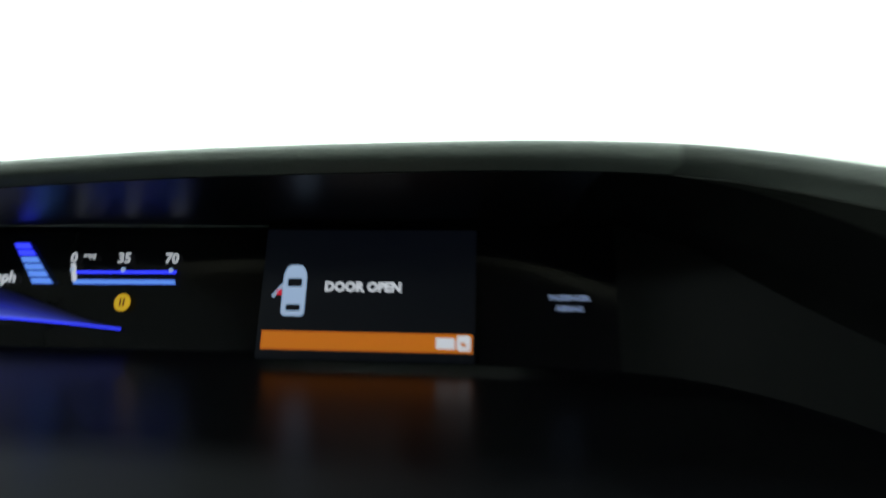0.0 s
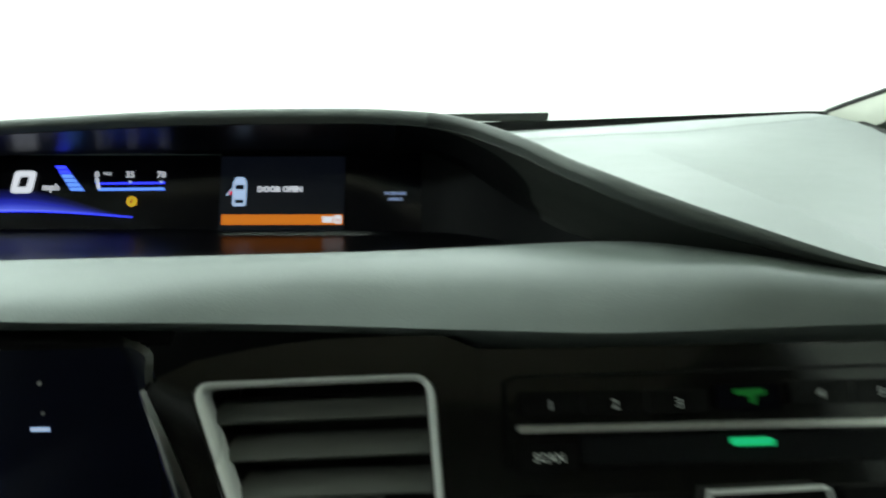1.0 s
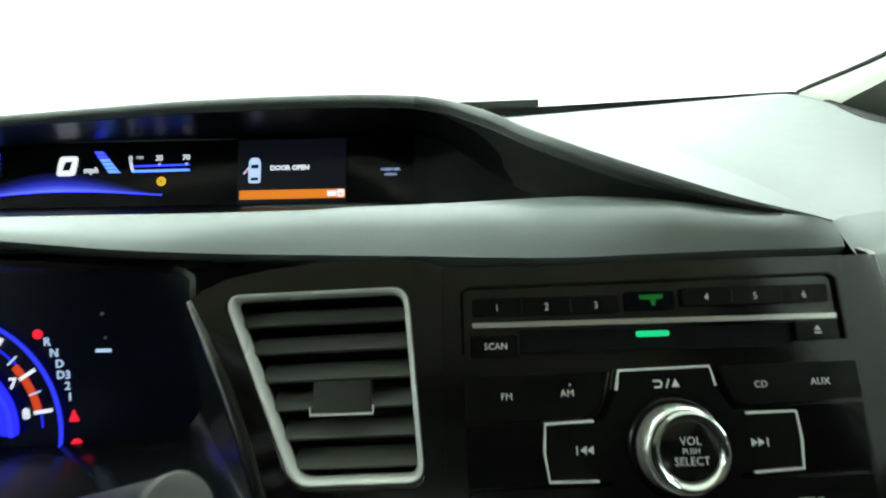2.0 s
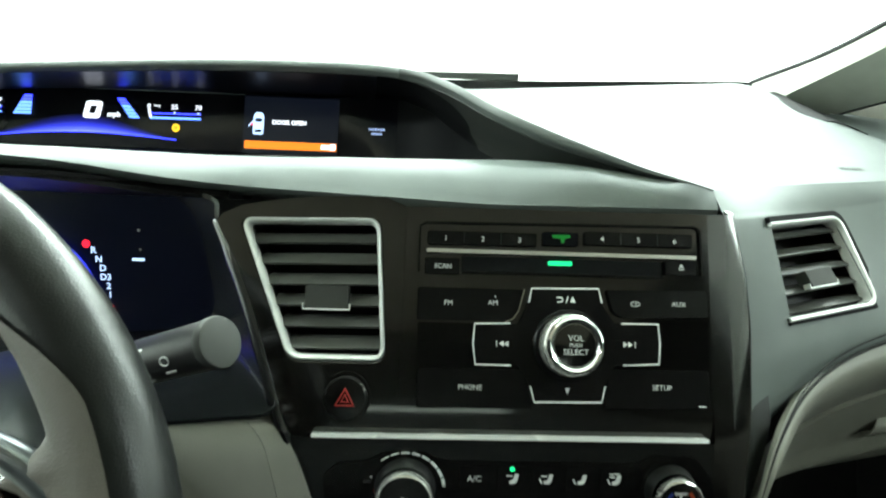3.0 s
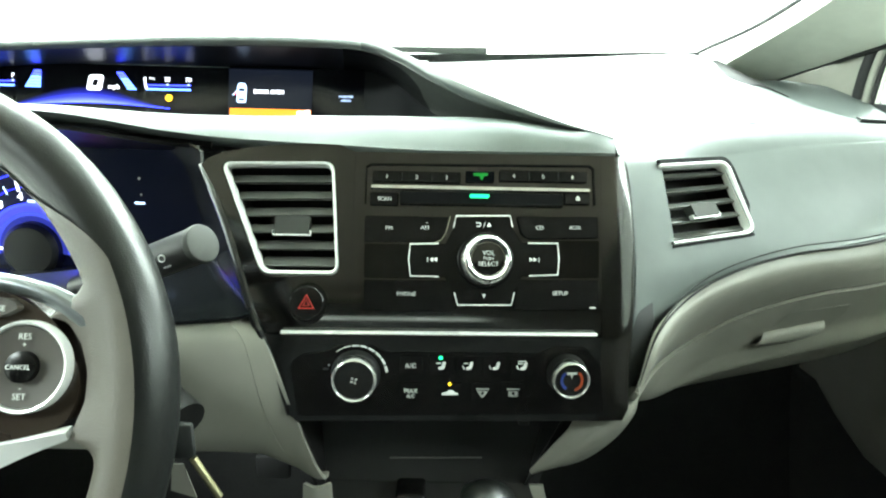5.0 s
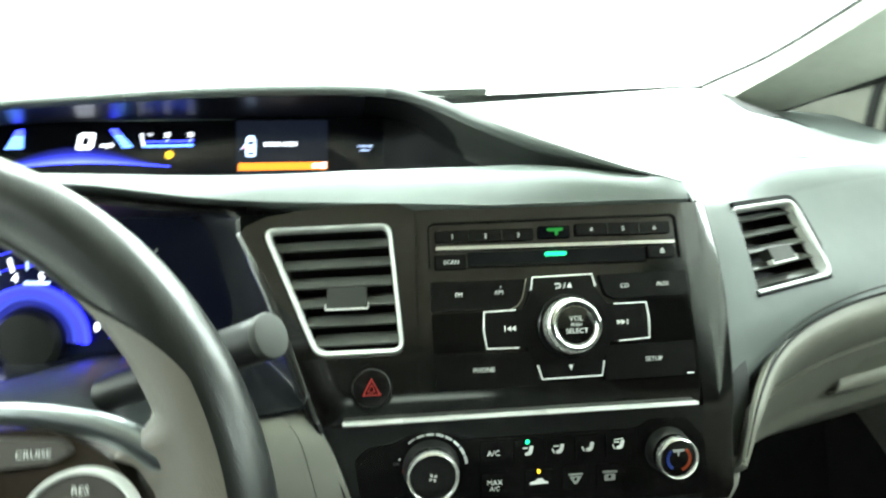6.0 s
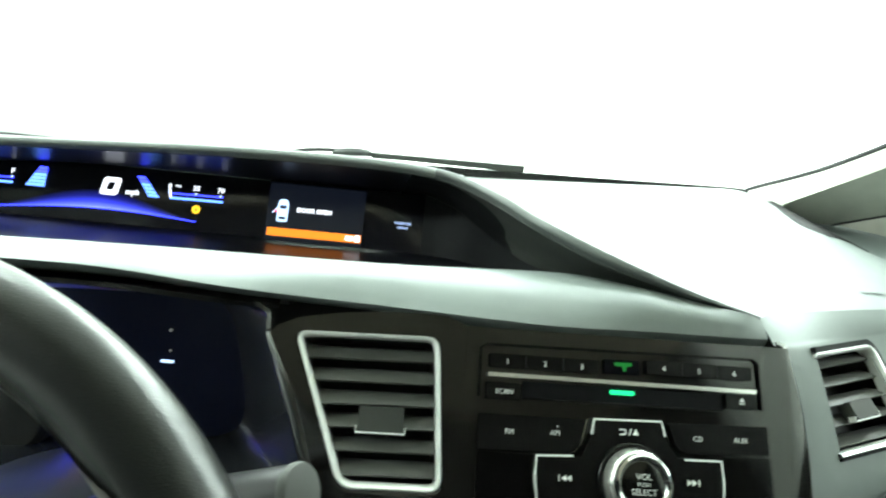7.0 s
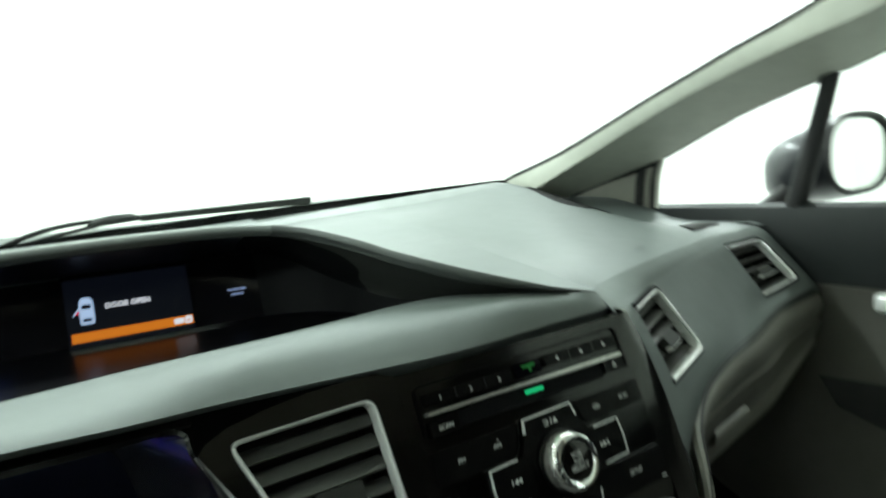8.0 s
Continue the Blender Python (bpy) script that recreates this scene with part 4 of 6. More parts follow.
cross = [(0.1757, 1.0105), (0.1775, 1.0190), (0.2222, 1.0198), (0.2243, 1.0113), (0.2330, 0.9995), (0.2620, 0.9992), (0.2630, 0.9873), (0.2620, 0.9752), (0.2330, 0.9740), (0.2262, 0.9616), (0.2238, 0.9522), (0.1800, 0.9518), (0.1772, 0.9608), (0.1695, 0.9728), (0.1412, 0.9730), (0.1394, 0.9849), (0.1403, 0.9970), (0.1690, 0.9978)]
key = part("dial_pad", plate(U, rounded(cross, 0.001, 2), 0, 0.0040, lip=0.0004), M_BUTTON, radio, "cross-shaped black key pad")
for pts in ([(0.1757, 1.0105), (0.1775, 1.0190), (0.2222, 1.0198), (0.2243, 1.0113)], [(0.1635, 0.9977), (0.1403, 0.9970), (0.1394, 0.9849), (0.1412, 0.9730), (0.1643, 0.9728)],
            [(0.2375, 0.9990), (0.2620, 0.9992), (0.2630, 0.9873), (0.2620, 0.9752), (0.2385, 0.9742)], [(0.1772, 0.9608), (0.1800, 0.9518), (0.2238, 0.9522), (0.2262, 0.9616)]):
    part("chrome_line", strokes(U, pts, 0.0010, 0.0025, 0.0050), M_SILVER, key, "thin chrome outline")
part("chrome_line", strokes(U, [(0.1728, 1.0185), (0.1690, 1.0050), (0.1655, 1.0005), (0.1600, 0.9982)], 0.0006, 0.002, 0.0036), M_CHROME, radio, "thin chrome outline")


def arrows(xs, z, flip, parent):
    for x in xs:
        part("arrow", plate(U, [(x - 0.0017 * flip, z), (x + 0.0014 * flip, z + 0.0018), (x + 0.0014 * flip, z - 0.0018)], 0.004, 0.0045), M_TEXT, parent)


arrows((0.1580, 0.1613), 0.9855, 1, key)
part("arrow_bar", plate(U, rect(0.1545, 0.9837, 0.1551, 0.9873), 0.004, 0.0045), M_TEXT, key)
arrows((0.2400, 0.2433), 0.9865, -1, key)
part("arrow_bar", plate(U, rect(0.2462, 0.9847, 0.2468, 0.9883), 0.004, 0.0045), M_TEXT, key)
part("arrow", plate(U, [(0.2030, 1.0112), (0.2068, 1.0112), (0.2049, 1.0146)], 0.004, 0.0045), M_TEXT, key)
part("arrow", plate(U, [(0.1998, 0.9602), (0.2030, 0.9602), (0.2014, 0.9566)], 0.004, 0.0045), M_TEXT, key)
part("arrow", strokes(U, [(0.1945, 1.0112), (0.1975, 1.0114), (0.1982, 1.0128), (0.1972, 1.0140), (0.1940, 1.0140)], 0.0008, 0.004, 0.0045), M_TEXT, key)
part("arrow", strokes(U, [(0.2003, 1.0108), (0.2018, 1.0146)], 0.0006, 0.004, 0.0045), M_TEXT, key)
KX, KZ = 0.2030, 0.9855
dial = part("dial_base", lathe(U.matrix(KX - 0.001, KZ), [(0.0232, 0.003), (0.0232, 0.006), (0.0222, 0.0068)], 48), M_BUTTON, radio)
part("dial_skirt", lathe(U.matrix(KX - 0.0005, KZ), [(0.0205, 0.0062), (0.0203, 0.012), (0.0192, 0.0165), (0.0184, 0.0172)], 48), M_RING, dial, "polished metal skirt")
part("dial_ring", lathe(U.matrix(KX, KZ), [(0.0184, 0.0168), (0.0178, 0.0195), (0.0165, 0.0202), (0.0150, 0.0196), (0.0138, 0.0180), (0.0134, 0.0165)], 48), M_CHROME, dial, "polished chrome ring")
part("dial_cap", lathe(U.matrix(KX, KZ), [(0.0136, 0.016), (0.0132, 0.0178), (0.008, 0.0186), (0.001, 0.0188)], 40), M_GLOSS, dial)
for w, dz, sz in (("VOL", 0.0040, 0.0052), ("PUSH", 0.0, 0.0034), ("SELECT", -0.0040, 0.0050)):
    marking(w, U.matrix(KX, KZ + dz, 0.0190), sz, M_TEXT, dial)

# ---- climate controls ----
climate = thing("climate_control", "black climate control panel with two silver-ringed knobs", "climate control", LOW(0.185, 0.86))
W = LOW
body = rounded([(0.046, 0.9045), (0.056, 0.9135), (0.074, 0.9145), (0.085, 0.9205), (0.112, 0.9205), (0.124, 0.9150), (0.250, 0.9150), (0.258, 0.9205), (0.286, 0.9205), (0.300, 0.9050), (0.3045, 0.8640), (0.0520, 0.8620)], 0.004, 3)
part("body", plate(W, body, 0, 0.0014), M_BUTTON, climate)


def knob(x, z, r, name):
    k = part(name, lathe(W.matrix(x, z), [(r * 1.12, 0.001), (r * 1.06, 0.008), (r * 1.0, 0.010)], 48), M_BLACK, climate)
    m = W.matrix(x, z)
    part("barrel", lathe(m, [(r * 1.0, 0.004), (r * 0.985, 0.015)], 48), M_BUTTON, k)
    part("ring", lathe(m, [(r * 0.99, 0.014), (r * 1.0, 0.017), (r * 0.97, 0.0188), (r * 0.925, 0.0193), (r * 0.885, 0.0183), (r * 0.87, 0.0165)], 48), M_RING, k, "satin chrome ring")
    part("face", lathe(m, [(r * 0.87, 0.0150), (r * 0.86, 0.0170), (r * 0.4, 0.0175), (0.0005, 0.0175)], 40), M_GLOSS, k)
    return k, m


k1, m1 = knob(0.0990, 0.8975, 0.0178, "fan_knob")
for a in range(4):
    mm = m1 @ pose(0, 0, 0.0178, 0, 0, 90 * a)
    bm = bmesh.new()
    bm.faces.new([bm.verts.new(mm @ V(p)) for p in ((0.0004, 0.0003, 0), (0.0024, 0.0002, 0), (0.0028, 0.0018, 0), (0.0012, 0.0018, 0))])
    bmesh.ops.solidify(bm, geom=bm.faces[:], thickness=0.0003)
    part("fan_mark", bm, M_TEXT, k1)
k2, m2 = knob(0.2715, 0.8985, 0.0150, "temperature_knob")


def knob_arc(m, r, a0, a1, w, mat, parent, nm):
    bm = bmesh.new()
    vs = []
    for i in range(13):
        t = radians(a0 + (a1 - a0) * i / 12)
        vs.append([bm.verts.new(m @ V((q * math.cos(t), q * math.sin(t), 0.0178))) for q in (r - w / 2, r + w / 2)])
    for p, q in zip(vs[:-1], vs[1:]):
        bm.faces.new((p[0], p[1], q[1], q[0]))
    bmesh.ops.solidify(bm, geom=bm.faces[:], thickness=0.0003)
    return part(nm, bm, mat, parent)


knob_arc(m2, 0.0078, 130, 240, 0.0022, M_BLUEM, k2, "cold_mark")
knob_arc(m2, 0.0085, -70, 50, 0.0022, M_REDM, k2, "warm_mark")
bm = bmesh.new()
bm.faces.new([bm.verts.new(m2 @ V(p)) for p in ((-0.0045, 0.0068, 0.0178), (-0.0035, 0.0045, 0.0178), (-0.001, 0.005, 0.0178), (0, 0.001, 0.0178), (0.0012, 0.005, 0.0178), (0.004, 0.0050, 0.0178), (0.0045, 0.0068, 0.0178))])
bmesh.ops.solidify(bm, geom=bm.faces[:], thickness=0.0003)
part("pointer", bm, M_TEXT, k2)
for i in range(8):
    t0 = 128 - 15.5 * i
    part("fan_scale", strokes(W, arc(0.0990, 0.8955, 0.0252, t0, t0 - 12.5, 4), 0.0005 + 0.00022 * i, 0.0014, 0.0019), M_TEXT, climate)
part("fan_scale", plate(W, circle(0.0772, 0.9045, 0.0007, 8), 0.0014, 0.0019), M_TEXT, climate)
part("fan_scale", plate(W, rect(0.0725, 0.9005, 0.0770, 0.9022), 0.0014, 0.0018), M_WALLD, climate)
part("fan_scale", plate(W, circle(0.0800, 0.8955, 0.0012, 8), 0.0014, 0.0019), M_RED, climate)
for i, (x, z) in enumerate(((0.1432, 0.9044), (0.1676, 0.9044), (0.1900, 0.9044), (0.2120, 0.9044), (0.2346, 0.9044), (0.1437, 0.8815), (0.1758, 0.8815), (0.2025, 0.8822), (0.2279, 0.8822))):
    kb = part("mode_button", plate(W, rect(x - 0.0098, z - 0.0088, x + 0.0098, z + 0.0088, 0.001), 0.001, 0.0022, lip=0.0004), M_BUTTON, climate)
    if i == 0:
        marking("A/C", W.matrix(x, z, 0.0025), 0.0056, M_TEXT, kb)
    elif i == 5:
        marking("MAX", W.matrix(x, z + 0.0018, 0.0025), 0.0052, M_TEXT, kb)
        marking("A/C", W.matrix(x, z - 0.0026, 0.0025), 0.0044, M_TEXT, kb)
    elif i == 6:
        part("car_mark", plate(W, [(x - 0.0068, z - 0.0014), (x - 0.0062, z + 0.0002), (x - 0.003, z + 0.0008), (x - 0.0012, z + 0.0026), (x + 0.0024, z + 0.0026), (x + 0.0042, z + 0.0006), (x + 0.0066, z), (x + 0.0066, z - 0.0014)], 0.0022, 0.0027), M_TEXT, kb)
    elif i in (7, 8):
        shape = [(x - 0.0046, z + 0.0014), (x + 0.0046, z + 0.0014), (x + 0.0010, z - 0.0040), (x - 0.0010, z - 0.0040)] if i == 7 else rounded(rect(x - 0.0040, z - 0.0034, x + 0.0040, z + 0.0014), 0.001, 3)
        part("demist_mark", plate(W, shape, 0.0022, 0.0026, [circle(x, z - 0.0006, 0.0013, 10)]), M_DIMTEXT, kb)
        part("demist_bar", plate(W, rect(x - 0.0052, z + 0.0023, x + 0.0052, z + 0.0036), 0.0022, 0.0026), M_DIMTEXT, kb)
    else:
        part("seat_mark", plate(W, rounded([(x + 0.0016, z + 0.0036), (x + 0.0042, z + 0.0034), (x + 0.0034, z - 0.0008), (x + 0.0020, z - 0.0028), (x - 0.0016, z - 0.0030), (x - 0.0018, z - 0.0010), (x + 0.0006, z - 0.0004)], 0.0005, 2), 0.0022, 0.0026), M_TEXT, kb)
        if i in (1, 2, 4):
            part("air_mark", strokes(W, [(x - 0.0036, z + 0.0024), (x + 0.0002, z + 0.0022)], 0.0008, 0.0022, 0.0026), M_TEXT, kb)
        if i in (2, 3, 4):
            part("air_mark", strokes(W, [(x - 0.0046, z + 0.0006), (x - 0.0036, z - 0.0016), (x - 0.0028, z - 0.0026)], 0.0009, 0.0022, 0.0026), M_TEXT, kb)
        if i == 4:
            part("air_mark", strokes(W, [(x - 0.0036, z + 0.0040), (x + 0.0030, z + 0.0046)], 0.0006, 0.0022, 0.0026), M_TEXT, kb)
part("lamp", plate(W, circle(0.1675, 0.9112, 0.0016, 12), 0.0014, 0.0026), L_GREEN, climate, "green lit lamp")
part("lamp", plate(W, circle(0.1755, 0.8892, 0.0013, 12), 0.0014, 0.0026), L_AMBER, climate, "amber lit lamp")

# ---- lit display behind the lens ----
disp = thing("driver_display", "blue lit digital speed display behind dark glass", "display", GL(-0.29, 1.07))
G = GD
part("speed_digit", plate(G, rounded([(-0.2935, 1.1025), (-0.2745, 1.1025), (-0.2718, 1.1215), (-0.2908, 1.1215)], 0.004), 0.0003, 0.0009, [rounded([(-0.2876, 1.1078), (-0.2800, 1.1078), (-0.2778, 1.1165), (-0.2854, 1.1165)], 0.001, 2)]), L_WHITE, disp)
marking("mph", G.matrix(-0.2585, 1.1075, 0.0006), 0.0085, L_WHITE, disp, "unit_text", 0.0002)
for bottom, top in (((-0.2407, -0.2290), (-0.2570, -0.2485)), ((-0.3720, -0.3520), (-0.3605, -0.3525))):
    for k in range(6):
        pts = []
        for t, e in ((k / 6, 0), (k / 6, 1), ((k + 0.78) / 6, 1), ((k + 0.78) / 6, 0)):
            pts.append((bottom[e] + (top[e] - bottom[e]) * t, 1.1045 + 0.022 * t))
        part("bar_segment", plate(G, pts, 0.0003, 0.0009), L_SKYB if k < 4 else L_BLUE, disp)
for x0, x1, nums in ((-0.2200, -0.1605, (("0", -0.2195), ("35", -0.1905), ("70", -0.1635))), (-0.4500, -0.3860, (("E", -0.4480), ("F", -0.3880)))):
    part("gauge_line", plate(G, [(x0 + 0.001, 1.1100), (x1, 1.1105), (x1 + 0.0005, 1.1118), (x0, 1.1112)], 0.0003, 0.0008), L_BLUE, disp)
    part("gauge_line", plate(G, [(x0 + 0.003, 1.1045), (x1 + 0.001, 1.1050), (x1, 1.1072), (x0 + 0.002, 1.1068)], 0.0003, 0.0008), L_SKYB, disp)
    part("gauge_line", plate(G, [(x0 + 0.002, 1.1060), (x0 + 0.0045, 1.1060), (x0 + 0.002, 1.1150), (x0 - 0.0005, 1.1150)], 0.0004, 0.0009), L_WHITE, disp)
    for w, x in nums:
        marking(w, G.matrix(x, 1.1180, 0.0006), 0.0078, L_WHITE, disp, "gauge_digit", 0.00015)
        part("gauge_dot", plate(G, circle(x + 0.0005, 1.1120, 0.0012, 8), 0.0004, 0.0011), L_PALE, disp)
marking("mpg", G.matrix(-0.2105, 1.1195, 0.0006), 0.0042, L_WHITE, disp, "unit_text")
lamp_o = part("warning_lamp", plate(G, circle(-0.1875, 1.0955, 0.0044, 20), 0.0003, 0.0008), L_AMBER, disp, "amber warning lamp")
part("lamp_mark", plate(G, rect(-0.1889, 1.0935, -0.1881, 1.0977), 0.0008, 0.0011), M_RUBBER, lamp_o)
part("lamp_mark", plate(G, rect(-0.1870, 1.0935, -0.1862, 1.0977), 0.0008, 0.0011), M_RUBBER, lamp_o)


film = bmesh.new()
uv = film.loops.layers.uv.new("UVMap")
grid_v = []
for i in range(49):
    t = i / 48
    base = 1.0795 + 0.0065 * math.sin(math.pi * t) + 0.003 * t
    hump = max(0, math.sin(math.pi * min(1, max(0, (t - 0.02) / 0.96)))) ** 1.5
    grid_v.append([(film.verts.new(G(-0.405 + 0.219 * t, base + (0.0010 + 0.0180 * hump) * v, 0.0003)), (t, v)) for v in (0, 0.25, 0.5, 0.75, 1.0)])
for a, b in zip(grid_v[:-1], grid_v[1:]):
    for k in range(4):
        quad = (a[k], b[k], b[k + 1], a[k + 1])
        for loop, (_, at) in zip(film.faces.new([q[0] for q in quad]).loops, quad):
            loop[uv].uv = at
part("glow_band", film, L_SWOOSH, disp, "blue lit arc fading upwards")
line = [(-0.405 + 0.219 * t, 1.0793 + 0.0065 * math.sin(math.pi * t) + 0.003 * t) for t in [i / 32 for i in range(33)]]
part("glow_line", strokes(G, line, 0.0009, 0.0003, 0.0007), L_BLUE, disp, "thin blue lit line")

info = thing("information_screen", "dark information screen reading door open above an orange bar", "screen", GL(-0.056, 1.07))
G = GL
part("panel", plate(G, rect(-0.1110, 1.0720, -0.0030, 1.1340, 0.001), 0.0002, 0.0006), L_SCREEN, info, "dim blue-black lit panel")
bar_p = part("status_bar", plate(G, rect(-0.1085, 1.0765, -0.0040, 1.0850), 0.0006, 0.0010), L_ORANGE, info, "glowing orange bar")
marking("DOOR OPEN", G.matrix(-0.0590, 1.1060, 0.0009), 0.0066, L_WHITE, info, "message_text", 0.0003)
part("bar_mark", plate(G, rect(-0.0215, 1.0782, -0.0125, 1.0832), 0.0010, 0.0013), L_WHITE, bar_p)
part("bar_mark", plate(G, rect(-0.0115, 1.0774, -0.0050, 1.0844, 0.0015), 0.0010, 0.0013, [rect(-0.0095, 1.0794, -0.0072, 1.0812)]), L_WHITE, bar_p)
ic = part("car_symbol", plate(G, rounded([(-0.1000, 1.0920), (-0.1000, 1.1120), (-0.0978, 1.1165), (-0.0902, 1.1165), (-0.0880, 1.1120), (-0.0880, 1.0920)], 0.0025), 0.0006, 0.0010, [rounded(rect(-0.0978, 1.1060, -0.0902, 1.1100), 0.001, 2), rounded(rect(-0.0978, 1.0945, -0.0902, 1.0975), 0.001, 2)]), L_PALE, info, "pale blue car symbol with an open door")
part("open_door", strokes(G, [(-0.1000, 1.1070), (-0.1050, 1.1010)], 0.0014, 0.0006, 0.0010), L_PALE, ic)
part("open_door", plate(G, rect(-0.1030, 1.1020, -0.1004, 1.1045), 0.0006, 0.0010), L_RED, ic)
abag = thing("airbag_indicator", "small pale blue lit passenger airbag lettering", "indicator", G(0.0415, 1.095))
GI = Face(0.4412, 1.10, 0.35)
marking("PASSENGER", GI.matrix(0.0415, 1.1028, 0.0008), 0.0036, L_BADGE, abag, "lit_word", 0.0002)
marking("AIRBAG", GI.matrix(0.0415, 1.0980, 0.0008), 0.0036, L_BADGE, abag, "lit_word", 0.0002)

# ---- rev counter ----
tach = thing("rev_counter", "round rev counter with blue lit ring and red zone", "gauge", CL(-0.22, 0.944))
C = CL
part("back_plate", plate(C, rounded([(-0.46, 0.940), (-0.062, 0.946), (-0.056, 0.975), (-0.070, 1.068), (-0.46, 1.072)], 0.01), -0.004, 0.0), M_PLATE, tach, "dark navy back plate")
TX, TZ = -0.2200, 0.9620


def ring(r0, r1, a0, a1, o0, o1, n=60):
    bm = bmesh.new()
    rows = []
    for i in range(n + 1):
        t = radians(a0 + (a1 - a0) * i / n)
        rows.append([C(TX + r * math.cos(t), TZ + r * math.sin(t), o) for r, o in ((r0, o0), (r0, o1), (r1, o1), (r1, o0))])
    vs = [[bm.verts.new(p) for p in r] for r in rows]
    for p, q in zip(vs[:-1], vs[1:]):
        for k in range(4):
            bm.faces.new((p[k], p[(k + 1) % 4], q[(k + 1) % 4], q[k]))
    bm.faces.new(vs[0])
    bm.faces.new(vs[-1])
    return bm


part("outer_ring", ring(0.0711, 0.0718, -12, 192, 0.001, 0.004), L_TACH, tach, "thin blue lit ring")
part("scale_arc", ring(0.0585, 0.0592, -2, 186, 0.0005, 0.001), L_DEEP, tach)
part("inner_glow", ring(0.0270, 0.0320, -8, 188, 0.001, 0.0050), L_HAZE2, tach, "dim inner edge of the glowing ring")
part("inner_glow", ring(0.0320, 0.0360, -8, 188, 0.001, 0.0055), L_HAZE3, tach, "broad blue glowing ring")
part("inner_glow", ring(0.0360, 0.0440, -8, 188, 0.001, 0.0060), L_DEEP, tach, "broad blue glowing ring")
part("inner_glow", ring(0.0415, 0.0440, -8, 188, 0.006, 0.0068), L_TACH, tach, "bright rim of the glowing ring")
part("red_zone", ring(0.0555, 0.0600, 7, 40, 0.001, 0.0016, 16), L_REDZ, tach, "orange red zone")
part("hub_cap", lathe(C.matrix(TX, TZ), [(0.0265, 0.0), (0.0262, 0.010), (0.022, 0.014), (0.001, 0.015)]), M_BLACK, tach)
for n in range(9):
    a = radians(8 + 23.5 * (8 - n))
    ca, sa = math.cos(a), math.sin(a)
    part("tick", strokes(C, [(TX + 0.0555 * ca, TZ + 0.0555 * sa), (TX + 0.0670 * ca, TZ + 0.0670 * sa)], 0.0021, 0.0016, 0.0022), L_WHITE, tach)
    marking(str(n), C.matrix(TX + 0.0505 * ca, TZ + 0.0505 * sa, 0.0022), 0.0095, L_WHITE, tach, "numeral", 0.0003)
    if n < 8:
        a2 = radians(8 + 23.5 * (7.5 - n))
        part("tick", strokes(C, [(TX + 0.0560 * math.cos(a2), TZ + 0.0560 * math.sin(a2)), (TX + 0.0635 * math.cos(a2), TZ + 0.0635 * math.sin(a2))], 0.0011, 0.0016, 0.0022), L_PALE, tach)
an = radians(177)
part("needle", strokes(C, [(TX + 0.022 * math.cos(an), TZ + 0.022 * math.sin(an)), (TX + 0.054 * math.cos(an), TZ + 0.054 * math.sin(an))], 0.0020, 0.009, 0.011), L_WHITE, tach, "white lit needle")
part("legend_bar", strokes(C, [(TX - 0.004, TZ + 0.0455), (TX + 0.016, TZ + 0.0445)], 0.0022, 0.0016, 0.0022), L_PALE, tach)
for w, x, z in (("R", -0.1545, 1.0140), ("N", -0.1505, 1.0070), ("D", -0.1475, 1.0000), ("D3", -0.1455, 0.9930), ("2", -0.1435, 0.9860), ("1", -0.1425, 0.9790)):
    marking(w, C.matrix(x, z, 0.001), 0.0072, L_PALE, tach, "gear_letter", 0.0001)
part("warning_light", plate(C, circle(-0.1600, 1.0190, 0.0030, 14), 0.0005, 0.0012), L_RED, tach, "red warning light")
part("warning_light", plate(C, [(-0.1440, 0.9635), (-0.1380, 0.9635), (-0.1388, 0.9668), (-0.1400, 0.9680), (-0.1402, 0.9705), (-0.1418, 0.9705), (-0.1420, 0.9680), (-0.1432, 0.9668)], 0.0005, 0.0012), L_RED, tach, "red warning light")
part("warning_light", plate(C, circle(-0.1405, 0.9490, 0.0034, 14), 0.0005, 0.0012), L_RED, tach, "red warning light")
part("button_legend", plate(C, rect(-0.1245, 1.0070, -0.1150, 1.0090), 0.0005, 0.0008), L_PALE, tach)
part("button_legend", plate(C, circle(-0.1190, 1.0310, 0.0012, 10), 0.0005, 0.0008), M_TEXT, tach)
part("button_legend", plate(C, circle(-0.1180, 1.0160, 0.0010, 10), 0.0005, 0.0008), M_TEXT, tach)

# ---- steering wheel ----
wc, wt = V((-0.154, -0.075, 0.961)), 0.411
wn, wu = V((0, -math.cos(wt), math.sin(wt))), V((1, 0, 0))
wv = wn.cross(wu)


def wh(a, b, c=0.0):
    return wc + wu * a + wv * b + wn * c


wheel = thing("steering_wheel", "black leather steering wheel with silver cruise control ring", "steering wheel", wh(0, -0.187))
pts, rad = [], []
for i in range(120):
    t = 2 * math.pi * i / 120
    pts.append(wh(0.1705 * math.cos(t), 0.1705 * math.sin(t)))
    fat = max(0, math.cos(t - 0.12)) ** 10 + max(0, math.cos(t - math.pi - 0.12)) ** 10
    rad.append(0.0160 + 0.0012 * fat)
part("rim", tube(pts, rad, 20, closed=True), M_RIM, wheel, "black grained leather rim")
G_DEG = [-75, -20, -8, -5, -3, 0, 4, 9.4, 15, 19.7, 22, 24, 26, 40, 75]
G_IN = [0.1535, 0.1535, 0.1535, 0.1500, 0.1405, 0.1427, 0.1464, 0.1480, 0.1466, 0.1425, 0.1350, 0.1480, 0.1535, 0.1535, 0.1535]
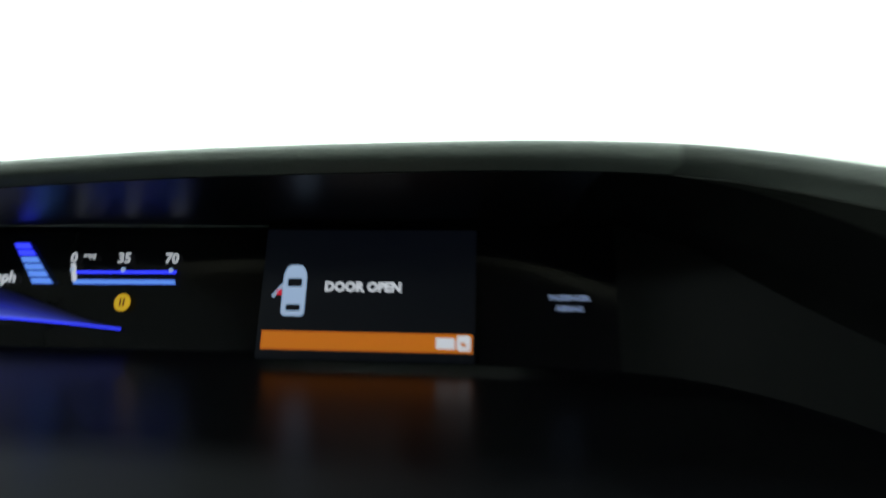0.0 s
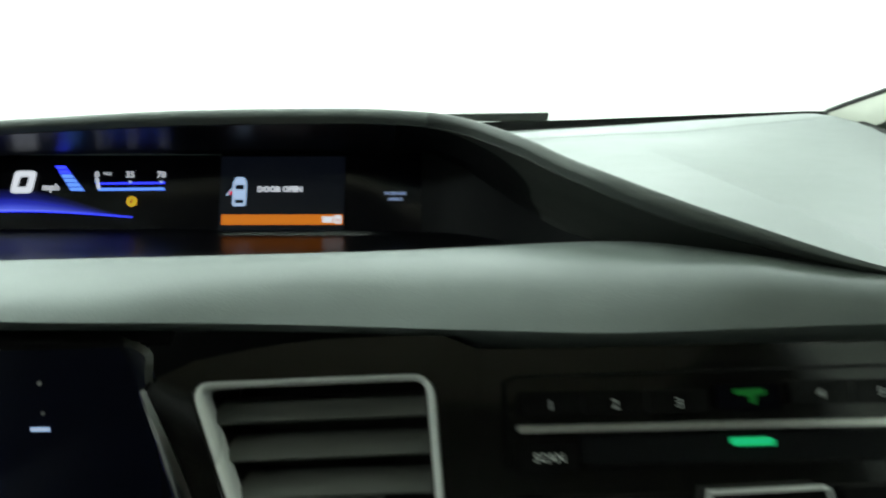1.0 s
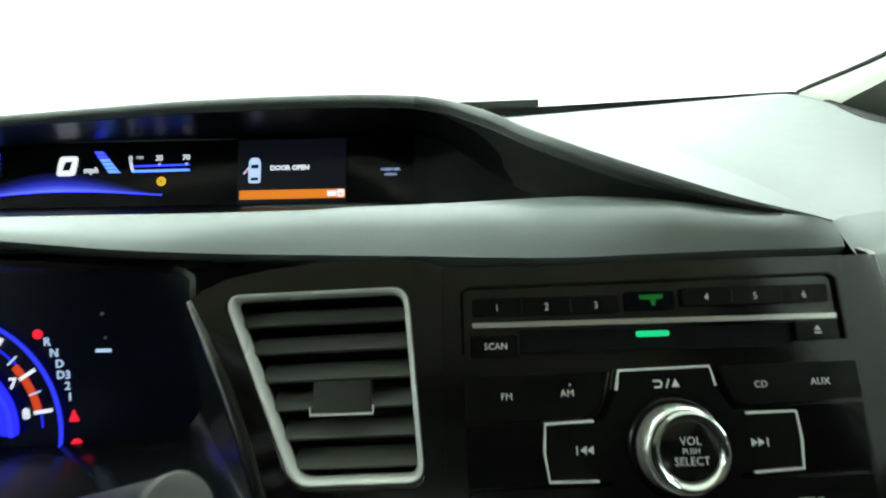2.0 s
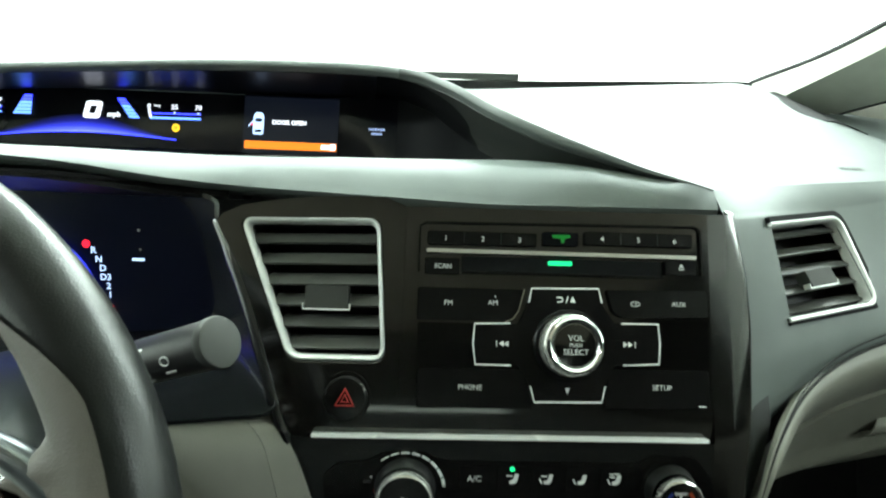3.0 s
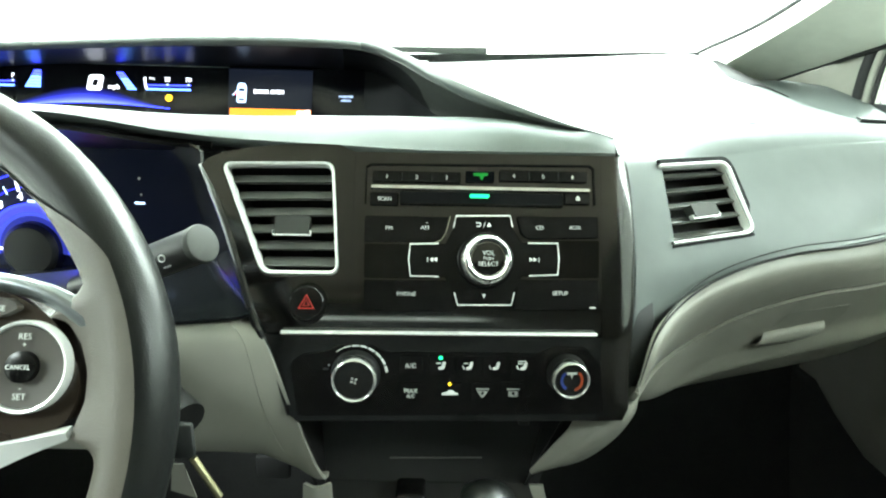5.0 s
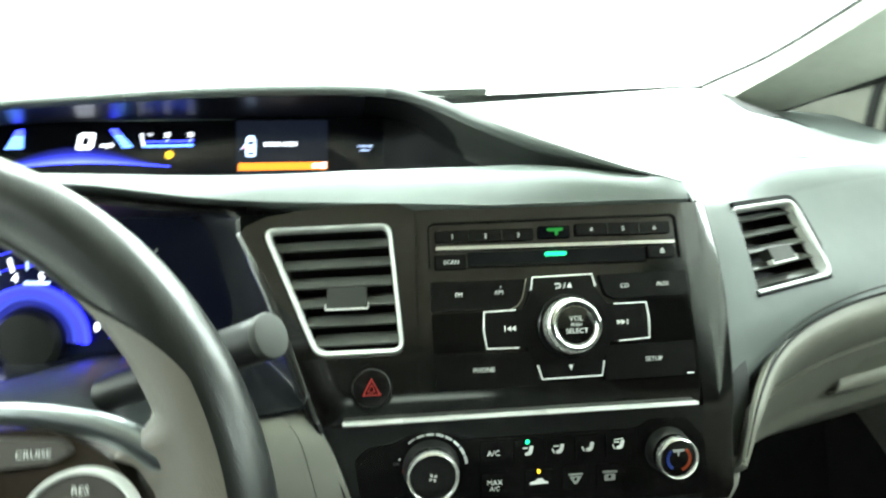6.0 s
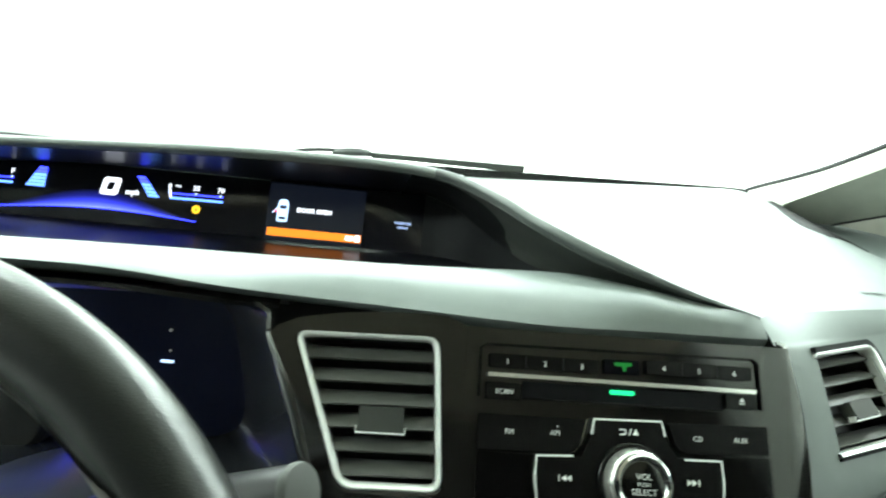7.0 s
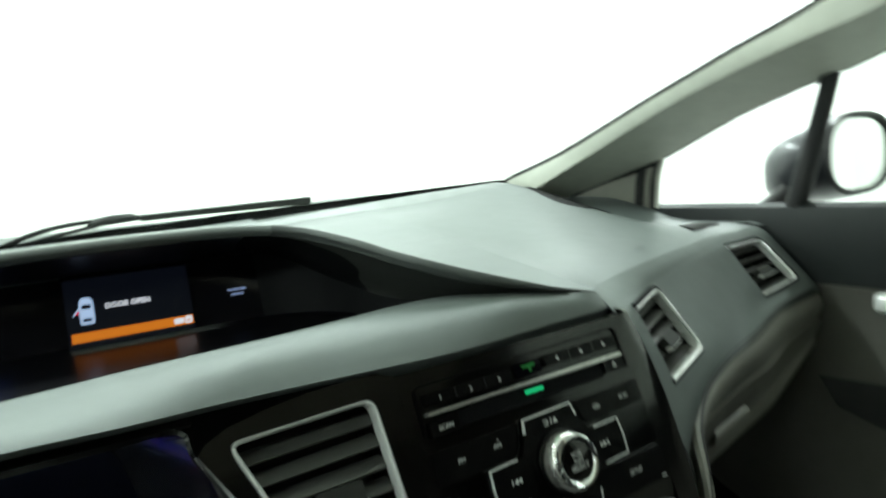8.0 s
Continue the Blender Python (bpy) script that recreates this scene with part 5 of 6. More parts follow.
for flip in (1, -1):
    grip = []
    for i in range(151):
        deg = -75 + i
        t = radians(deg)
        q = 0.0161 + 0.0012 * max(0, math.cos(t - 0.12 * flip)) ** 10 + 0.0010
        f0 = 76 + 79 * min(1, max(0, (deg - 27) / 20, (-deg - 35) / 25)) ** 1.3
        rin = float(np.interp(deg, G_DEG, G_IN))
        flat = min(1, max(0, (0.1535 - rin) / 0.004))
        prof = [(0.1705 + q * math.cos(radians(f)), q * math.sin(radians(f))) for f in [f0 + (215 - f0) * (g - 76) / 139 for g in (76, 90, 108, 126, 142, 160, 180, 215)]]
        base = [(prof[3][0] + (rin - prof[3][0]) * s, prof[3][1] + (0.0085 - prof[3][1]) * s) for s in (0.4, 0.8, 1.0)] + [(rin, -0.006)]
        prof = prof[:4] + [(p[0] + (w[0] - p[0]) * flat, p[1] + (w[1] - p[1]) * flat) for p, w in zip(prof[4:], base)]
        grip.append([wh(flip * r * math.cos(t), r * math.sin(t), h) for r, h in prof])
    part("thumb_grip", sheet(grip, 0), M_SPOKE, wheel, "warm grey grained leather grip")


class WheelFace:
    def __call__(self, x, z, off=0.0):
        return wh(x, z, off)

    def matrix(self, x, z, off=0.0):
        m = Matrix((wu, wv, wn)).transposed().to_4x4()
        m.translation = wh(x, z, off)
        return m


WF = WheelFace()
spoke_poly = rounded([(0.055, 0.062), (0.100, 0.066), (0.128, 0.052), (0.146, 0.022), (0.140, -0.003), (0.118, -0.010), (0.055, -0.024)], 0.012, 5)
for flip in (1, -1):
    poly = [(x * flip, z) for x, z in spoke_poly]
    sp = part("spoke", plate(WF, poly, -0.010, 0.0075, lip=0.002), M_BROWN, wheel, "dark bronze spoke panel")
    cx, cz = 0.1165 * flip, 0.0262
    part("upper_bar", tube(spline([wh(flip * x, z, 0.006) for x, z in ((0.052, 0.0690), (0.08, 0.0690), (0.105, 0.0660), (0.126, 0.0600), (0.146, 0.0480))], 16), [0.0036 + 0.0024 * (i / 16) for i in range(17)], 14), M_UPPER, sp, "smooth grey upper spoke")
    part("ring", lathe(WF.matrix(cx, cz, 0.0075), [(0.0224, 0), (0.0224, 0.004), (0.0216, 0.0056), (0.0206, 0.0052), (0.0200, 0.002)], 48), M_SILVER, sp, "satin chrome ring")
    part("switch_pad", lathe(WF.matrix(cx, cz, 0.0075), [(0.0201, 0), (0.0198, 0.0042), (0.012, 0.0030), (0.0085, 0.0028), (0.001, 0.0028)], 48), M_SWITCH, sp)
    part("switch_button", lathe(WF.matrix(cx, cz, 0.0075), [(0.0078, 0.002), (0.0075, 0.0058), (0.005, 0.0068), (0.001, 0.0070)], 32), M_BUTTON, sp)
    part("lower_bar", sheet(dense([[wh(x * flip, z, 0.012) for x, z in ((0.045, -0.026), (0.09, -0.0145), (0.105, -0.0113), (0.1225, -0.0080), (0.1405, -0.0042))], [wh(x * flip, z, 0.010) for x, z in ((0.045, -0.056), (0.09, -0.0320), (0.106, -0.0236), (0.1235, -0.0150), (0.1405, -0.0080))]], 12, 4), 0.006), M_BAR, wheel, "satin silver lower spoke bar")
    if flip > 0:
        for w, dz, sz in (("RES", 0.0145, 0.0042), ("+", 0.0106, 0.0038), ("CANCEL", 0.0, 0.0031), ("-", -0.0100, 0.0038), ("SET", -0.0142, 0.0042)):
            marking(w, WF.matrix(cx, cz + dz, 0.0149 if dz == 0 else 0.0119), sz, M_TEXT, sp)
        cb = part("cruise_button", plate(WF, rounded([(0.068, 0.048), (0.104, 0.050), (0.1125, 0.0545), (0.108, 0.0590), (0.070, 0.0615)], 0.003, 3), 0.0075, 0.011, lip=0.001), M_SWITCH, sp)
        marking("CRUISE", WF.matrix(0.0985, 0.0540, 0.0113), 0.0040, M_TEXT, cb)
hub_rows = []
for j in range(9):
    v = -0.072 + 0.158 * j / 8
    row = []
    for i in range(11):
        u = -0.082 + 0.164 * i / 10
        edge = (abs(u) / 0.082) ** 4 + (abs(v - 0.007) / 0.079) ** 4
        row.append(wh(u * (1 - 0.12 * (abs(v) / 0.072) ** 3), v, 0.034 - 0.020 * min(1.6, edge)))
    hub_rows.append(row)
part("airbag_cover", sheet(hub_rows, 0.008), M_HUB, wheel, "grey vinyl airbag cover")
part("boss", tube([wh(0, 0, -0.055), wh(0, 0, 0.005)], 0.052, 32), M_BLACK, wheel)
col_rows = []
for k, (y, z, w, h) in enumerate(((-0.010, 0.955, 0.062, 0.050), (0.03, 0.965, 0.072, 0.058), (0.10, 0.955, 0.080, 0.062), (0.18, 0.935, 0.085, 0.060))):
    col_rows.append([V((-0.154 + w * math.cos(t), y + 0.012 * math.sin(t), z - 0.032 + h * math.sin(t) * (0.75 if math.sin(t) > 0 else 1.0))) for t in [2 * math.pi * i / 32 for i in range(33)]])
column = thing("steering_column", "grey plastic steering column cover behind the wheel", "steering column", (-0.154, 0.03, 0.88))
part("upper_cover", sheet([r[:17] for r in col_rows], 0.003), M_SHROUD, column)
part("lower_cover", sheet([[p + V((0, 0, -0.0006)) for p in r[16:]] for r in col_rows], 0.003), M_SHROUD, column)
for flip in (0, 16):
    part("seam", tube([r[flip] for r in col_rows], 0.0009, 6), M_BLACK, column, "dark joint of the covers")

# ---- wiper stalk ----
stalk = thing("wiper_stalk", "black plastic wiper stalk with a round grey end", "control stalk", (-0.09, 0.055, 0.975))
p0, p1 = V((-0.100, 0.075, 0.972)), V((0.0135, 0.026, 1.0245))
sd = (p1 - p0).normalized()
part("arm", tube([p0, p0.lerp(p1, 0.40), p0.lerp(p1, 0.55), p0.lerp(p1, 0.57), p0.lerp(p1, 0.96)], [0.0112, 0.0114, 0.0114, 0.0120, 0.0121], 28), M_BLACK, stalk)
sm = Matrix.Translation(p0.lerp(p1, 0.955)) @ sd.to_track_quat("Z", "Y").to_matrix().to_4x4()
part("end_cap", lathe(sm, [(0.0120, 0), (0.0127, 0.0012), (0.0128, 0.0040), (0.0122, 0.0054), (0.0108, 0.0060), (0.001, 0.0062)]), M_TAB, stalk, "grey round end cap")
e1 = (V((0, -1, 0)) - sd * sd.dot(V((0, -1, 0)))).normalized()
e2 = sd.cross(e1)


def on_stalk(t, turn, along, across, r):
    """A point on the stalk's skin."""
    a = radians(turn) + across / r
    return p0.lerp(p1, t) + sd * along + (e1 * math.cos(a) + e2 * math.sin(a)) * r


for turn, half in ((-48, 0.0030), (-26, 0.0034), (-4, 0.0026), (18, 0.0034), (40, 0.0026)):
    part("marking", sheet([[on_stalk(0.66, turn, s, w, 0.0121) for s in (-half, half)] for w in (-0.0007, 0.0007)], 0.0003), M_TEXT, stalk)
part("marking", tube([on_stalk(0.61, turn, 0.0, 0.0, 0.0120) for turn in range(-60, 61, 10)], 0.0004, 6), M_TEXT, stalk)
part("spray_symbol", tube([on_stalk(0.80, -8, 0.0030 * math.cos(k), 0.0022 * math.sin(k), 0.0122) for k in [2 * math.pi * i / 14 for i in range(14)]], 0.0004, 6, closed=True), M_TEXT, stalk)
part("marking", sheet([[on_stalk(0.80, 22, s, w, 0.0122) for s in (-0.0034, 0.0034)] for w in (-0.0006, 0.0006)], 0.0003), M_TEXT, stalk)

# ---- lower trim, knee panel, glove box ----
knee = thing("knee_panel", "warm grey plastic knee panel under the steering column", "trim panel", (-0.15, 0.1, 0.81))
krows = []
for z, y, xr in ((0.940, 0.114, -0.004), (0.937, 0.104, 0.014), (0.931, 0.096, 0.0225), (0.920, 0.091, 0.0285), (0.897, 0.088, 0.0370), (0.862, 0.087, 0.0480), (0.835, 0.090, 0.0600), (0.822, 0.095, 0.0665), (0.816, 0.098, 0.070), (0.812, 0.108, 0.071)):
    krows.append([V((-0.62 + (xr + 0.62) * t, y + 0.015 * (1 - t) * math.sin(math.pi * min(1, t)), z - 0.012 * max(0, 0.9 - t) - 0.026 * min(1, max(0, (0.862 - z) / 0.04)) * min(1, max(0, (-0.62 + (xr + 0.62) * t - 0.005) / 0.055)) ** 2)) for t in [1 - (1 - i / 20) ** 2 for i in range(21)]])
fine = dense(krows, 40, 27)
seam_x = spline([V((-0.018, 0, 0)), V((0.006, 0, 0)), V((0.020, 0, 0)), V((0.040, 0, 0)), V((0.050, 0, 0))], 27)


def split(rows, left):
    out = []
    for r, sx in zip(rows, seam_x):
        xs = [p.x for p in r]
        lo, hi = (xs[0], sx.x - 0.00025) if left else (sx.x + 0.00025, xs[-1])
        out.append([V((x, float(np.interp(x, xs, [p.y for p in r])), float(np.interp(x, xs, [p.z for p in r])))) for x in np.linspace(lo, hi, 24)])
    return out


part("panel", sheet(split(fine, True), 0.004), M_BEIGE, knee)
part("panel", sheet(split(fine, False), 0.004), M_BEIGE, knee)
solo("console_side_trim", sheet(dense([[(0.050, 0.098, 0.785), (0.050, 0.088, 0.74), (0.056, 0.05, 0.66), (0.062, 0.0, 0.46)], [(0.063, 0.092, 0.785), (0.064, 0.082, 0.74), (0.070, 0.045, 0.66), (0.076, -0.005, 0.46)], [(0.075, 0.099, 0.785), (0.078, 0.090, 0.74), (0.087, 0.05, 0.66), (0.095, 0.0, 0.46)]], 16, 3), 0.004), M_BEIGE, "warm grey console side trim", "trim panel", "console side trims")
solo("console_side_trim", sheet(dense([[(0.250, 0.100, 0.786), (0.251, 0.098, 0.78), (0.262, 0.088, 0.745), (0.28, 0.02, 0.62), (0.29, 0.0, 0.46)], [(0.262, 0.100, 0.786), (0.263, 0.098, 0.78), (0.273, 0.088, 0.745), (0.30, 0.02, 0.62), (0.31, 0.0, 0.46)]], 16, 3), 0.004), M_BEIGE, "warm grey console side trim", "trim panel", "console side trims")
solo("lower_corner_trim", sheet(dense([[(0.3410, 0.116, 0.878), (0.3412, 0.114, 0.867), (0.3385, 0.112, 0.851), (0.324, 0.114, 0.824), (0.296, 0.118, 0.797), (0.258, 0.124, 0.784)], [(0.3370, 0.112, 0.878), (0.3345, 0.108, 0.866), (0.3240, 0.101, 0.852), (0.305, 0.101, 0.832), (0.280, 0.106, 0.806), (0.254, 0.114, 0.786)], [(0.3280, 0.119, 0.878), (0.3200, 0.117, 0.866), (0.290, 0.108, 0.855), (0.280, 0.106, 0.838), (0.266, 0.110, 0.815), (0.251, 0.114, 0.790)]], 24, 6), 0.003), M_BEIGE, "warm grey curved trim below the fascia", "trim panel")

glove = thing("glove_box", "warm grey glove box below the passenger vent", "glove box", (0.57, 0.25, 0.8))
cols = [
    [(0.333, 0.097, 0.886), (0.334, 0.096, 0.880), (0.335, 0.112, 0.863), (0.337, 0.150, 0.852), (0.345, 0.20, 0.82), (0.36, 0.25, 0.80)],
    [(0.351, 0.118, 0.927), (0.356, 0.116, 0.910), (0.372, 0.165, 0.868), (0.380, 0.19, 0.830), (0.402, 0.245, 0.793), (0.415, 0.30, 0.77)],
    [(0.391, 0.158, 0.946), (0.394, 0.152, 0.930), (0.420, 0.205, 0.878), (0.430, 0.225, 0.840), (0.450, 0.25, 0.805), (0.46, 0.31, 0.78)],
    [(0.440, 0.185, 0.961), (0.444, 0.178, 0.945), (0.475, 0.213, 0.907), (0.490, 0.232, 0.865), (0.510, 0.25, 0.820), (0.52, 0.31, 0.79)],
    [(0.505, 0.203, 0.974), (0.510, 0.197, 0.957), (0.545, 0.216, 0.930), (0.556, 0.234, 0.885), (0.570, 0.25, 0.835), (0.58, 0.31, 0.80)],
    [(0.580, 0.219, 0.980), (0.585, 0.212, 0.965), (0.610, 0.222, 0.940), (0.625, 0.238, 0.900), (0.640, 0.25, 0.857), (0.65, 0.31, 0.82)],
    [(0.674, 0.246, 0.989), (0.680, 0.238, 0.974), (0.700, 0.246, 0.950), (0.710, 0.256, 0.910), (0.720, 0.265, 0.885), (0.73, 0.32, 0.85)],
    [(0.812, 0.270, 0.988), (0.812, 0.264, 0.972), (0.812, 0.270, 0.950), (0.812, 0.280, 0.920), (0.812, 0.29, 0.905), (0.812, 0.34, 0.87)],
]
part("upper_trim", sheet(dense([c[:3] for c in cols], 10, 56), 0.004), M_BEIGE, glove, "rounded warm grey upper trim")


def lid_profile(c):
    """One upright cut of the lid, turning under along its lower edge."""
    p3, p4, p5 = V(c[3]), V(c[4]), V(c[5])
    turn = p3.lerp(p4, 0.52) + V((0, -0.007, 0.001))
    return [V(c[2]) + V((0.0, 0.0015, -0.0015)), p3, turn, turn.lerp(p4, 0.25) + V((0, 0.004, -0.0005)), p4 + V((0, 0.016, -0.008)), p5 + V((0, 0.016, -0.008))]


door_rows = dense([lid_profile(c) for c in cols], 25, 56)
gd = part("glove_door", sheet(door_rows, 0.004), M_BEIGE, glove, "warm grey glove box lid")
lid_points = [p for r in door_rows for p in r]


def lid_face(x, z, off=0.0):
    near = sorted(((p.x - x) ** 2 + (p.z - z) ** 2, p.y) for p in lid_points)[:4]
    w = [1 / (d + 1e-7) for d, _ in near]
    return V((x, sum(k * y for k, (_, y) in zip(w, near)) / sum(w) - off, z))


# No hollow: a raised plate whose darker beige stands in for its shade
part("handle_shade", plate(lid_face, rounded([(0.519, 0.888), (0.528, 0.9065), (0.594, 0.9165), (0.592, 0.903), (0.572, 0.884)], 0.003, 3), -0.006, 0.0045), M_BEIGE_SHADE, gd, "raised plate, darkened as the shade of a handle recess")
latch = dense([[lid_face(x, z, off) for x, z in pts] for pts, off in ((((0.500, 0.864), (0.520, 0.866), (0.545, 0.870), (0.566, 0.878)), 0.004), (((0.501, 0.868), (0.522, 0.871), (0.548, 0.876), (0.569, 0.884)), 0.0125), (((0.506, 0.876), (0.527, 0.881), (0.552, 0.887), (0.572, 0.892)), 0.0105), (((0.512, 0.884), (0.532, 0.889), (0.554, 0.895), (0.573, 0.898)), 0.001))], 12, 9)
part("handle_lip", sheet(latch, 0.002), M_LATCH, gd, "smooth pale latch lip")
lift = (0.001, 0.004, 0.007, 0.007, 0.006, 0.005, 0.004, 0.004)
part("seam", tube(spline([V(c[0]) + V((0, -d, 0.0025)) for c, d in zip(cols, lift)], 56), [0.0004 + 0.0010 * min(1, i / 24) for i in range(57)], 8), M_BLACK, glove, "dark stitched seam")
part("seam", tube(spline([V(c[0]) + V((0, -d, 0.0030 + 0.0065 * min(1, k / 2))) for k, (c, d) in enumerate(zip(cols, lift))], 56), [0.0003 + 0.0004 * min(1, i / 16) for i in range(57)], 6), M_BLACK, glove, "dark stitched seam")

# ---- console, pocket, gear selector ----
console = thing("centre_console", "black lower console with an open pocket", "console", (0.16, 0.1, 0.4))
part("pocket_back", sheet([[(0.052, 0.150, 0.862), (0.285, 0.155, 0.862)], [(0.056, 0.140, 0.790), (0.272, 0.140, 0.790)], [(0.060, 0.125, 0.768), (0.264, 0.125, 0.768)]], 0.004), M_BLACK, console)
part("pocket_side", sheet([[(0.046, 0.094, 0.857), (0.052, 0.150, 0.862)], [(0.062, 0.100, 0.768), (0.062, 0.128, 0.768)]], 0.003), M_BLACK, console)
part("pocket_side", sheet([[(0.286, 0.116, 0.857), (0.280, 0.155, 0.862)], [(0.252, 0.122, 0.768), (0.256, 0.132, 0.768)]], 0.003), M_BLACK, console)
part("pocket_lid_line", tube([(0.123, 0.1345, 0.786), (0.21, 0.1345, 0.788)], 0.0008, 6), M_VANE, console, "thin grey lid edge")
part("pocket_latch", box(0.236, 0.245, 0.1, 0.108, 0.846, 0.853, 0.001), M_WALLD, console)
part("tray", sheet(dense([[(0.062, 0.126, 0.768), (0.16, 0.126, 0.766), (0.264, 0.126, 0.768)], [(0.07, 0.10, 0.752), (0.16, 0.10, 0.750), (0.262, 0.10, 0.752)], [(0.085, 0.05, 0.715), (0.17, 0.05, 0.712), (0.27, 0.05, 0.715)], [(0.10, -0.10, 0.66), (0.19, -0.10, 0.655), (0.29, -0.10, 0.66)], [(0.10, -0.40, 0.63), (0.19, -0.40, 0.63), (0.29, -0.40, 0.63)]], 8, 16), 0.004), M_BLACK, console)
part("console_body", box(0.115, 0.285, -0.42, 0.10, 0.40, 0.62, 0.01), M_BLACK, console)
lid = part("socket_lid", box(0.131, 0.158, 0.094, 0.122, 0.715, 0.776, 0.004, 3), M_BUTTON, console, "black socket lid")
marking("AUX", look((0.1445, 0.0932, 0.764), (0.1445, 1.0932, 0.764)), 0.0058, M_TEXT, lid)
gear = thing("gear_selector", "black leather gear selector knob with chrome edge", "gear lever", (0.205, -0.01, 0.66))
gm = pose(0.204, -0.002, 0.635, -8, 0, 0)
part("stem", lathe(gm, [(0.014, 0), (0.013, 0.08), (0.016, 0.12)]), M_BLACK, gear)
part("knob", lathe(gm @ Matrix.Diagonal((1.0, 1.15, 1, 1)), [(0.016, 0.11), (0.021, 0.135), (0.0245, 0.165), (0.0245, 0.188), (0.020, 0.202), (0.011, 0.209), (0.001, 0.211)], 36), M_RIM, gear, "black grained knob")
part("button", lathe(gm @ pose(-0.0225, -0.003, 0.176, 0, -90, 0), [(0.0085, 0), (0.008, 0.004), (0.005, 0.005), (0.001, 0.0052)], 24), M_CHROME, gear, "chrome release button")

# ---- keys, pedal, carpet ----
keys = thing("car_keys", "brass key hanging from the ignition lock", "key", (0.012, 0.02, 0.84))
part("lock", tube([(-0.045, 0.055, 0.902), (-0.012, 0.030, 0.892)], [0.013, 0.0135], 20), M_BLACK, keys, "black ignition lock")
part("key_head", box(-0.020, -0.004, 0.018, 0.024, 0.868, 0.896, 0.003), M_WALLD, keys)
part("key_blade", tube([(-0.006, 0.02, 0.868), (0.010, 0.02, 0.836)], [0.0028, 0.0028], 8), M_BRASS, keys, "brass key blade")
part("key_tag", sheet([[(-0.022, 0.022, 0.862), (-0.014, 0.022, 0.862)], [(-0.026, 0.024, 0.838), (-0.008, 0.024, 0.832)]], 0.001), M_BEIGE, keys, "pale key tag")
pedal = thing("brake_pedal", "black rubber brake pedal in the dark footwell", "pedal", (-0.085, 0.45, 0.5))
part("pad", box(-0.112, -0.058, 0.44, 0.452, 0.515, 0.556, 0.005), M_RUBBER, pedal)
part("pedal_arm", tube([(-0.085, 0.455, 0.54), (-0.08, 0.56, 0.70)], 0.008, 10), M_BLACK, pedal)

# ---- cabin shell ----
solo("cabin_floor", box(-0.66, 0.80, -1.15, 0.80, 0.30, 0.36), M_CARPET, "black carpeted cabin floor", "floor", kind="structure", smooth=False)
solo("firewall", sheet(dense([[(-0.66, 0.74, 1.10), (0.1, 0.78, 1.10), (0.90, 0.66, 1.08)], [(-0.66, 0.70, 0.7), (0.1, 0.72, 0.7), (0.90, 0.60, 0.7)], [(-0.66, 0.55, 0.36), (0.1, 0.58, 0.36), (0.90, 0.50, 0.36)]], 8, 8), 0.02), M_CARPET, "black carpeted bulkhead of the footwell", "bulkhead", kind="structure")
solo("sill_east", box(0.80, 0.90, -1.15, 0.80, 0.30, 0.66, 0.01), M_CARPET, "black carpeted door sill", "sill", kind="structure", smooth=False)
# Unseen sides of the doorway; middle sill raised to shade the knee panel
for y0, y1, z1, nm in ((-1.15, -0.46, 1.06, "side_wall_west"), (-0.46, 0.40, 0.80, "sill_west"), (0.40, 0.78, 1.06, "side_wall_northwest")):
    solo(nm, box(-0.70, -0.66, y0, y1, 0.30, z1, 0.01), M_CARPET, "unseen dark side of the open doorway, shaped to hold back light", "wall", kind="structure", smooth=False)
# Unseen walls behind the camera, added to darken the cabin and fascia reflections
RB = Face(-1.20, 1.0, 0.0)
solo("unseen_rear_wall", plate(RB, [(-0.70, 0.30), (0.86, 0.30), (0.86, 1.10), (0.74, 1.58), (-0.62, 1.58), (-0.70, 1.10)], -0.03, 0.0, [rounded([(-0.26, 1.10), (0.42, 1.10), (0.40, 1.20), (-0.24, 1.20)], 0.04)]), M_WALLD, "unseen dark wall with an opening, added to shape reflections", "wall", kind="structure", smooth=False)
for sx, nm in ((-0.68, "west"), (0.80, "east")):
    solo("rear_side_" + nm, sheet([[(sx, -0.50, 1.06), (sx * 0.94 + 0.005, -0.58, 1.56)], [(sx, -1.18, 1.06), (sx * 0.94 + 0.005, -1.18, 1.56)]], 0.03), M_WALLD, "unseen dark side wall, added to keep reflections dark", "wall", kind="structure", smooth=False)
# Roof out of view; its beige tone is set to warm the fascia's reflections
solo("roof", sheet(dense([[(-0.60, -0.16, 1.52), (0.08, -0.12, 1.55), (0.72, -0.16, 1.52)], [(-0.62, -0.5, 1.55), (0.08, -0.5, 1.60), (0.74, -0.5, 1.55)], [(-0.62, -1.2, 1.53), (0.08, -1.2, 1.58), (0.74, -1.2, 1.53)]], 10, 12), 0.03), M_LINER, "unseen car roof with a pale headliner that tints the fascia", "roof", kind="structure")

# windscreen base and glass
base_w = [V((x, float(np.interp(x, [p[0] for p in shelf_x], [p[1] for p in shelf_x])) + 0.004, shelf_end(x) - 0.0005)) for x in np.linspace(-0.62, 0.655, 60)]
hgt = [(0.0185 - 0.015 * max(0, (p.x - 0.1) / 0.55)) * min(1, max(0.35, (p.x + 0.42) / 0.36)) for p in base_w]
solo("windscreen_seal", sheet([[p, p + V((0, 0.003, h))] for p, h in zip(base_w, hgt)], 0.004), M_SEAL_SHADE, "black band and seal along the windscreen base", "seal", kind="structure")
top_w = [V((-0.52 + 1.12 * i / 59, -0.13, 1.535)) for i in range(60)]
